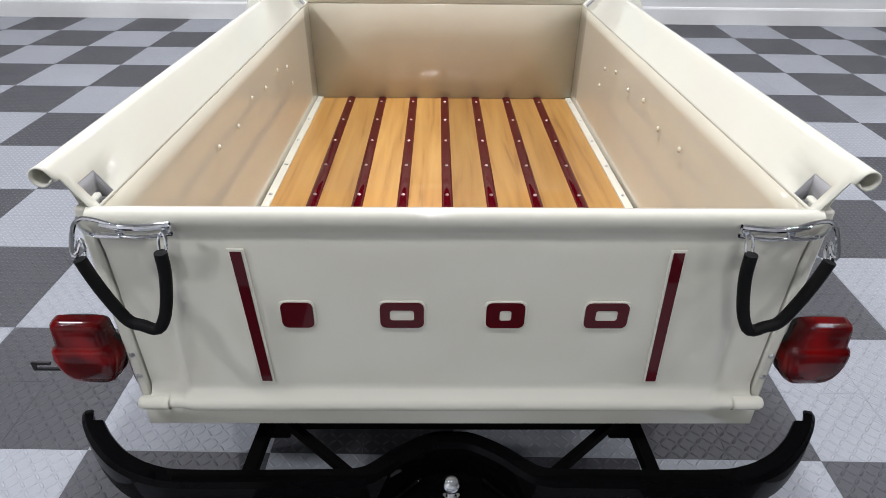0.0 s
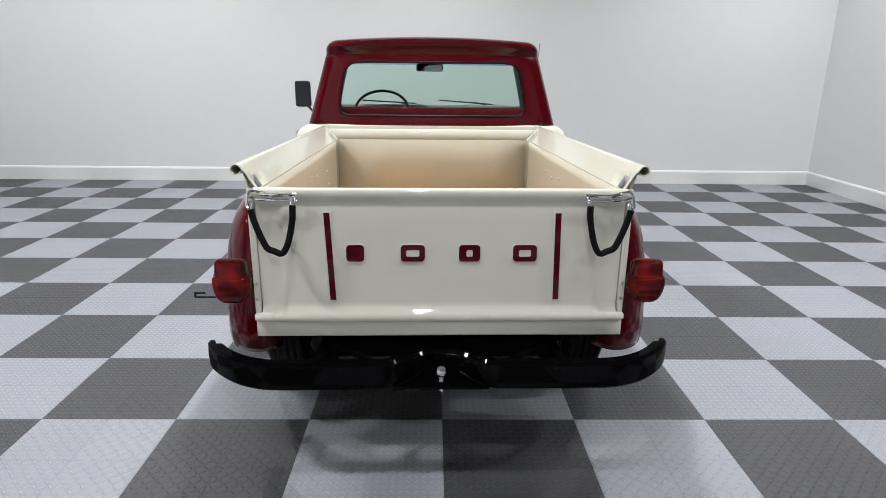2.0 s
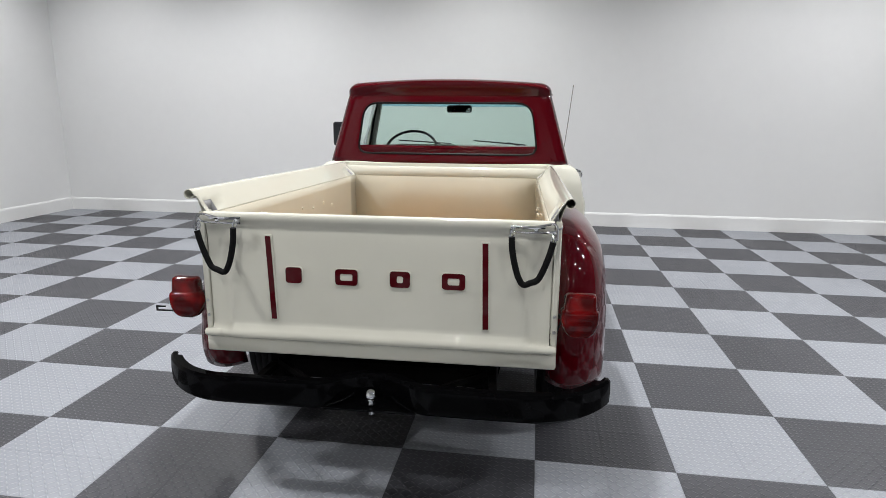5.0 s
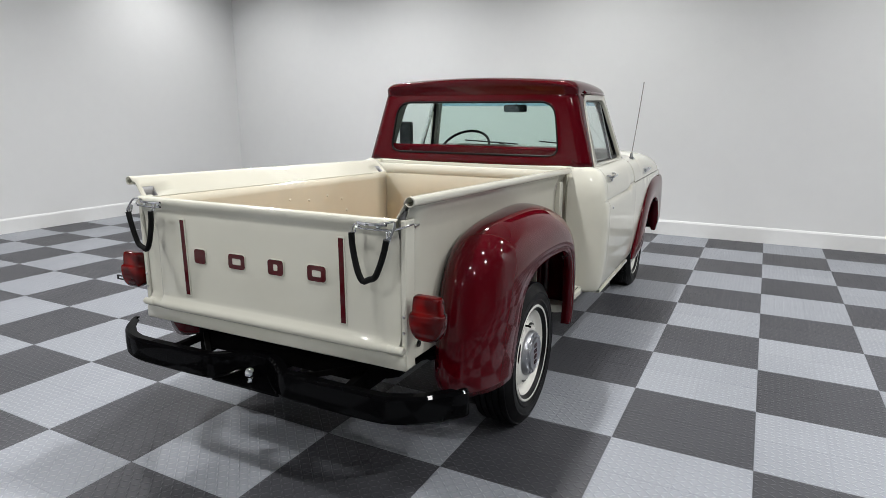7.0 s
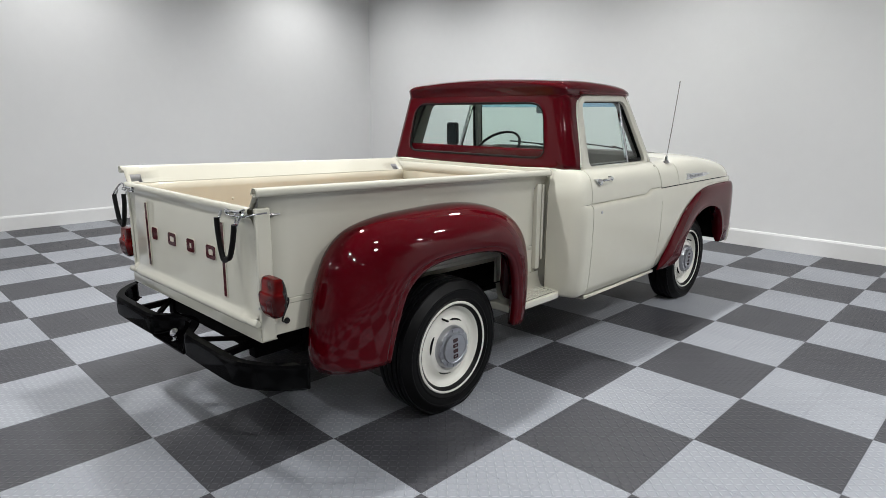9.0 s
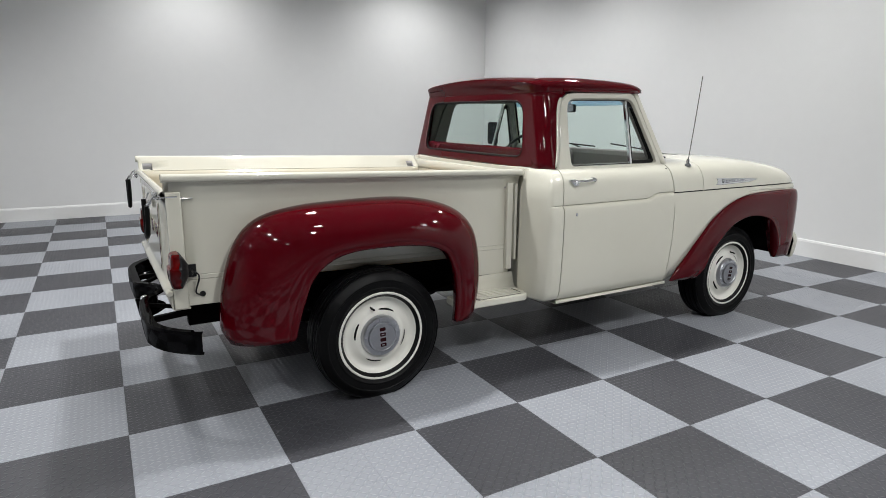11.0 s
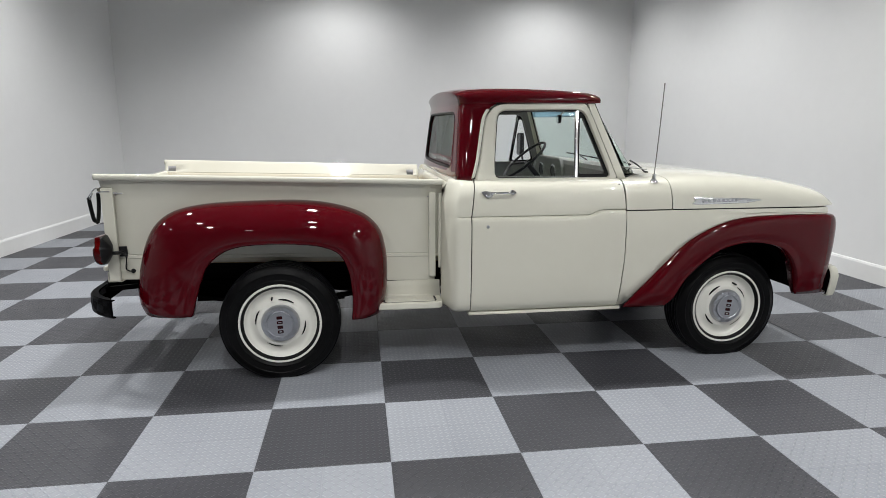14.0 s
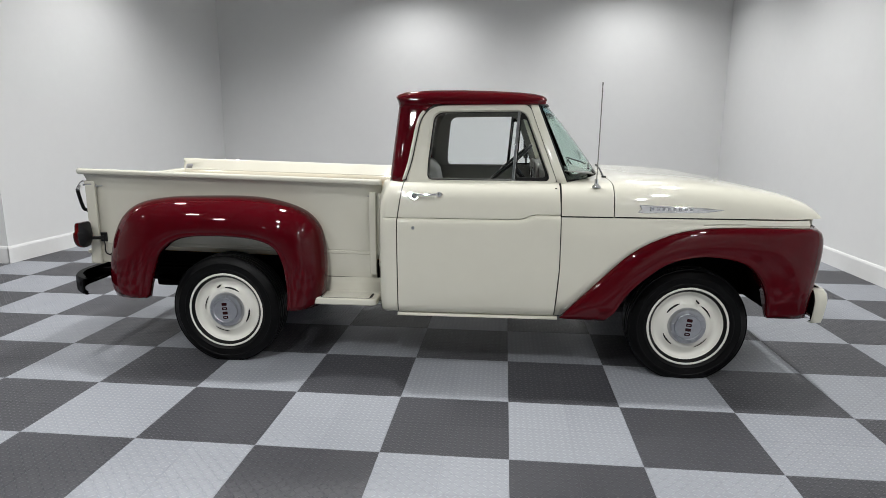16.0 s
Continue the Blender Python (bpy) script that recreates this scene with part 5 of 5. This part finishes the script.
# each tyre sits flat on the floor and bulges a little over its contact patch
for ob in wheels:
    ob.data = ob.data.copy()
    m = ob.matrix_basis
    for v in ob.data.vertices:
        p = m @ v.co
        sag = max(0.0, 0.045 - p.z) / 0.045
        p.x = m.translation.x + (p.x - m.translation.x) * (1 + 0.05 * sag)
        p.z = max(p.z, 0.0008)
        v.co = m.inverted() @ p

# --- chassis ---
bm = bmesh.new()
for s in (1, -1):
    box(bm, s * 0.40, s * 0.46, -0.90, 3.5, 0.44, 0.57)
for y in (-0.85, -0.3, 0.6, 1.3, 2.2, 3.3):
    box(bm, -0.42, 0.42, y - 0.04, y + 0.04, 0.46, 0.54)
part("chassis_frame", bm, CHASSIS, truck, "black ladder frame", bevel=0.006)
bm = bmesh.new()
tube(bm, [(-0.70, 0, HUB_Z), (0.70, 0, HUB_Z)], 0.042, 14)
lathe(bm, [(0.0, 0.14), (0.08, 0.12), (0.13, 0.06), (0.14, 0), (0.13, -0.06), (0.08, -0.12), (0, -0.14)], 20, m=pose(0, 0, HUB_Z))
part("rear_axle", bm, CHASSIS, truck, "black rear axle")
bm = bmesh.new()
tube(bm, [(-0.70, WHEELBASE, HUB_Z - 0.04), (-0.4, WHEELBASE, HUB_Z - 0.02), (0.4, WHEELBASE, HUB_Z - 0.02), (0.70, WHEELBASE, HUB_Z - 0.04)], 0.035, 10)
part("front_axle", bm, CHASSIS, truck)
for s in (1, -1):
    bm = bmesh.new()
    for k in range(4):
        L = 0.62 - 0.12 * k
        grid(bm, [[(s * 0.50 + dx, L * t, 0.40 - 0.011 * k + 0.08 * t * t * (L / 0.62) ** 2 + dz) for dx, dz in ((-0.03, 0), (0.03, 0), (0.03, -0.009), (-0.03, -0.009))] for t in [-1 + 0.2 * i for i in range(11)]], close_v=True)
    part("leaf_spring", bm, CHASSIS, truck)
bm = bmesh.new()
tube(bm, smooth_line([(0.25, 2.6, 0.36), (0.28, 1.2, 0.36), (0.30, 0.5, 0.40), (0.30, -0.2, 0.50), (0.36, -0.70, 0.47)], 30), 0.026, 10)
lathe(bm, [(0.0, 0.25), (0.08, 0.25), (0.085, 0.2), (0.085, -0.2), (0.08, -0.25), (0, -0.25)], 18, m=pose(0.28, 1.6, 0.36, 0, 0, 90))
part("exhaust", bm, CHASSIS, truck)
bm = bmesh.new()
box(bm, -0.84, 0.84, 1.06, 2.25, 0.40, 0.46)
box(bm, -0.84, 0.84, 2.16, 2.22, 0.40, 1.16)
part("cab_floor", bm, CHASSIS, truck, "black cab floor and bulkhead")
bm = bmesh.new()
box(bm, -0.36, 0.36, 2.45, 3.35, 0.40, 0.98)
part("engine_block", bm, CHASSIS, truck, "dark engine bay mass", bevel=0.05)

# --- cab interior ---
bm = bmesh.new()
sec = [(1.13, 0.90), (1.11, 1.20), (1.115, 1.245), (1.15, 1.262), (1.20, 1.25), (1.25, 1.19), (1.30, 0.95), (1.75, 0.93), (1.80, 0.88), (1.78, 0.78), (1.15, 0.75)]
sec = rounded_loop(sec, 0.015, 60)
grid(bm, [[(x, p[0], p[1]) for p in sec] for x in [-0.72 + 0.06 * k for k in range(25)]], close_v=True)
part("bench_seat", bm, SEAT_GREY, truck, "grey cloth bench seat")
bm = bmesh.new()
box(bm, -0.66, 0.66, 1.090, 1.128, 1.16, 1.300)
part("rear_ledge", bm, RED, truck, "dark red ledge inside the back window", bevel=0.012)
bm = bmesh.new()
sec = [(2.30, 1.238), (2.16, 1.252), (2.09, 1.258), (2.05, 1.250), (2.03, 1.225), (2.04, 1.02), (2.07, 0.94), (2.2, 0.94)]
grid(bm, [[(x, y, z) for y, z in sec] for x in [-0.77 + 0.077 * k for k in range(21)]])
dash = part("dashboard", bm, DASH, truck, "grey painted dashboard", thick=0.004)
bm = bmesh.new()
plate(bm, rounded_loop([(-0.62, 1.02), (0.04, 1.02), (0.02, 1.268), (-0.60, 1.268)], [0.02, 0.02, 0.10, 0.10], 48), lambda x, z, d: (x, 2.03 - d, z), 0.035)
pod = part("instrument_pod", bm, TRIM_GREY, dash, "grey rounded instrument pod", bevel=0.01)
for k in range(2):
    bm = bmesh.new()
    lathe(bm, [(0.0, 0.003), (0.040, 0.003), (0.044, 0.008), (0.052, 0.006), (0.054, 0.0)], 28, m=pose(-0.43 + 0.29 * k, 1.995, 1.165, 0, 0, -90))
    gauge = part("gauge", bm, LENS_DARK, pod, "round dark gauge with a bright rim")
    gauge.data.materials.append(CHROME)
    for f in gauge.data.polygons:
        if f.center.y < 1.993 and math.hypot(f.center.x + 0.43 - 0.29 * k, f.center.z - 1.165) > 0.042:
            f.material_index = 1
bm = bmesh.new()
c, tilt = Vector((-0.385, 1.835, 1.238)), Matrix.Rotation(radians(41), 3, "X")
tube(bm, [c + tilt @ Vector((0.205 * math.cos(a), 0.205 * math.sin(a), 0)) for a in [2 * math.pi * k / 48 for k in range(48)]], 0.011, 10, closed=True)
for a in (-0.35, math.pi + 0.35):
    tube(bm, [c + tilt @ Vector((0.20 * math.cos(a), 0.20 * math.sin(a), 0)), c + tilt @ Vector((0, 0, -0.03))], 0.009, 8)
tube(bm, [c + tilt @ Vector((0, 0, -0.02)), c + tilt @ Vector((0, 0, -0.40))], 0.02, 10)
part("steering_wheel", bm, LENS_DARK, truck, "thin black steering wheel")
bm = bmesh.new()
loop = rounded_loop([(-0.11, -0.03), (0.11, -0.03), (0.11, 0.03), (-0.11, 0.03)], 0.02, 40)
plate(bm, loop, lambda x, z, d: (x * 0.966 - 0.01, 1.97 - 0.259 * x + d, 1.555 + z), 0.02)
mirror = part("inside_mirror", bm, LENS_DARK, truck, "small inside mirror", bevel=0.004)
bm = bmesh.new()
plate(bm, [p * 0.9 for p in loop], lambda x, z, d: (x * 0.966 - 0.01, 1.966 - 0.259 * x + d, 1.555 + z), 0.003)
part("mirror_glass", bm, MIRROR, mirror, "grey mirror glass")
bm = bmesh.new()
tube(bm, [(-0.01, 1.99, 1.58), (-0.01, 2.03, 1.635)], 0.007, 8)
part("mirror_stalk", bm, CHROME, mirror)
bm = bmesh.new()
grid(bm, [[(0.64 * u, y, 1.632 + 0.03 * (1 - u * u)) for u in [-1 + 0.2 * k for k in range(11)]] for y in (1.17, 1.4, 1.7, 1.95)])
part("headliner", bm, HEADLINER, truck, "pale headliner", thick=0.004)
for s in (1, -1):
    bm = bmesh.new()
    box(bm, s * 0.775, s * 0.79, 1.17, 2.08, 0.46, 1.185)
    # inner frame round the glass
    c = Vector((1.66, 1.39))
    ring_plate(bm, FRAME_OUT, [c + (p - c) * 0.97 for p in FRAME_IN], lambda y, z, d: (s * (glass_x(z) - 0.075 + d), y, z), 0.026)
    part("door_trim", bm, TRIM_GREY, truck, "grey inner door panel")
    bm = bmesh.new()
    grid(bm, [[(s * (glass_x(z) - 0.05), y, z) for z in (1.18, 1.4, 1.64)] for y in (1.175, 1.23, 1.30)])
    part("inner_pillar", bm, TRIM_GREY, truck, thick=0.004)

# --- outside mirror on the driver's door ---
bm = bmesh.new()
plate(bm, rounded_loop([(-0.062, -0.098), (0.062, -0.098), (0.058, 0.102), (-0.062, 0.102)], 0.018, 40), lambda x, z, d: (-1.018 + x, 1.965 + d, 1.342 + z), 0.035)
side_mirror = part("side_mirror", bm, LENS_DARK, truck, "black rectangular door mirror", bevel=0.008)
bm = bmesh.new()
plate(bm, rounded_loop([(-0.054, -0.09), (0.054, -0.09), (0.05, 0.094), (-0.054, 0.094)], 0.014, 40), lambda x, z, d: (-1.018 + x, 1.961 + d, 1.342 + z), 0.003)
part("mirror_glass", bm, DARK_MIRROR, side_mirror, "dark mirror glass")
bm = bmesh.new()
tube(bm, smooth_line([(-1.0, 1.985, 1.27), (-0.94, 1.985, 1.20), (-0.87, 1.985, 1.16)], 8), 0.009, 8)
part("mirror_arm", bm, LENS_DARK, side_mirror)


# --- floor tiles: four to a check; those round the truck are pieces of their own ---
def tile_mesh(name, mat):
    bm = bmesh.new()
    h, c = TILE / 2 - 0.0002, 0.0008
    rows = [[(s * (h - d), t * (h - d), z) for s, t in ((-1, -1), (1, -1), (1, 1), (-1, 1))] for d, z in ((0, -0.0125), (0, -0.0009), (c, 0.0))]
    vs = grid(bm, rows, close_v=True)
    bm.faces.new(vs[-1])
    return mesh_of(name, bm, mat, 15)


tile_meshes = tile_mesh("tile_light", TILE_LIGHT), tile_mesh("tile_dark", TILE_DARK)
rest = ([], []), ([], [])
for i in range(math.floor(X0 / TILE), math.ceil(FAR_X / TILE)):
    for j in range(math.floor(NOOK_Y / TILE), math.ceil(Y1 / TILE)):
        cx, cy = (i + 0.5) * TILE, (j + 0.5) * TILE
        if cy < Y0 - W - TILE / 2 and cx < NOOK_X - W - TILE / 2:
            continue
        if cy > EAST_Y + W + TILE / 2 and cx > X1 + W + TILE / 2:
            continue
        dark = (i // 2 + j // 2) % 2
        if -1.4 < cx < 3.1 and 0.0 < cy < 6.1:
            ob = new("tile", tile_meshes[dark])
            ob.parent = floor
            ob.location = (cx, cy, 0)
        else:
            verts, faces = rest[dark]
            h, c, n = TILE / 2 - 0.0002, 0.0008, len(verts)
            for d, z in ((0, -0.0125), (0, -0.0009), (c, 0.0)):
                verts += [(cx + s * (h - d), cy + t * (h - d), z) for s, t in ((-1, -1), (1, -1), (1, 1), (-1, 1))]
            for r in (0, 4):
                faces += [(n + r + k, n + r + (k + 1) % 4, n + r + 4 + (k + 1) % 4, n + r + 4 + k) for k in range(4)]
            faces.append((n + 8, n + 9, n + 10, n + 11))
for (verts, faces), mat, name in zip(rest, (TILE_LIGHT, TILE_DARK), ("light_floor_tiles", "dark_floor_tiles")):
    me = bpy.data.meshes.new(name)
    me.from_pydata(verts, [], faces)
    me.materials.append(mat)
    ob = new(name, me)
    ob.parent = floor
    tagged(ob, kind="stuff")
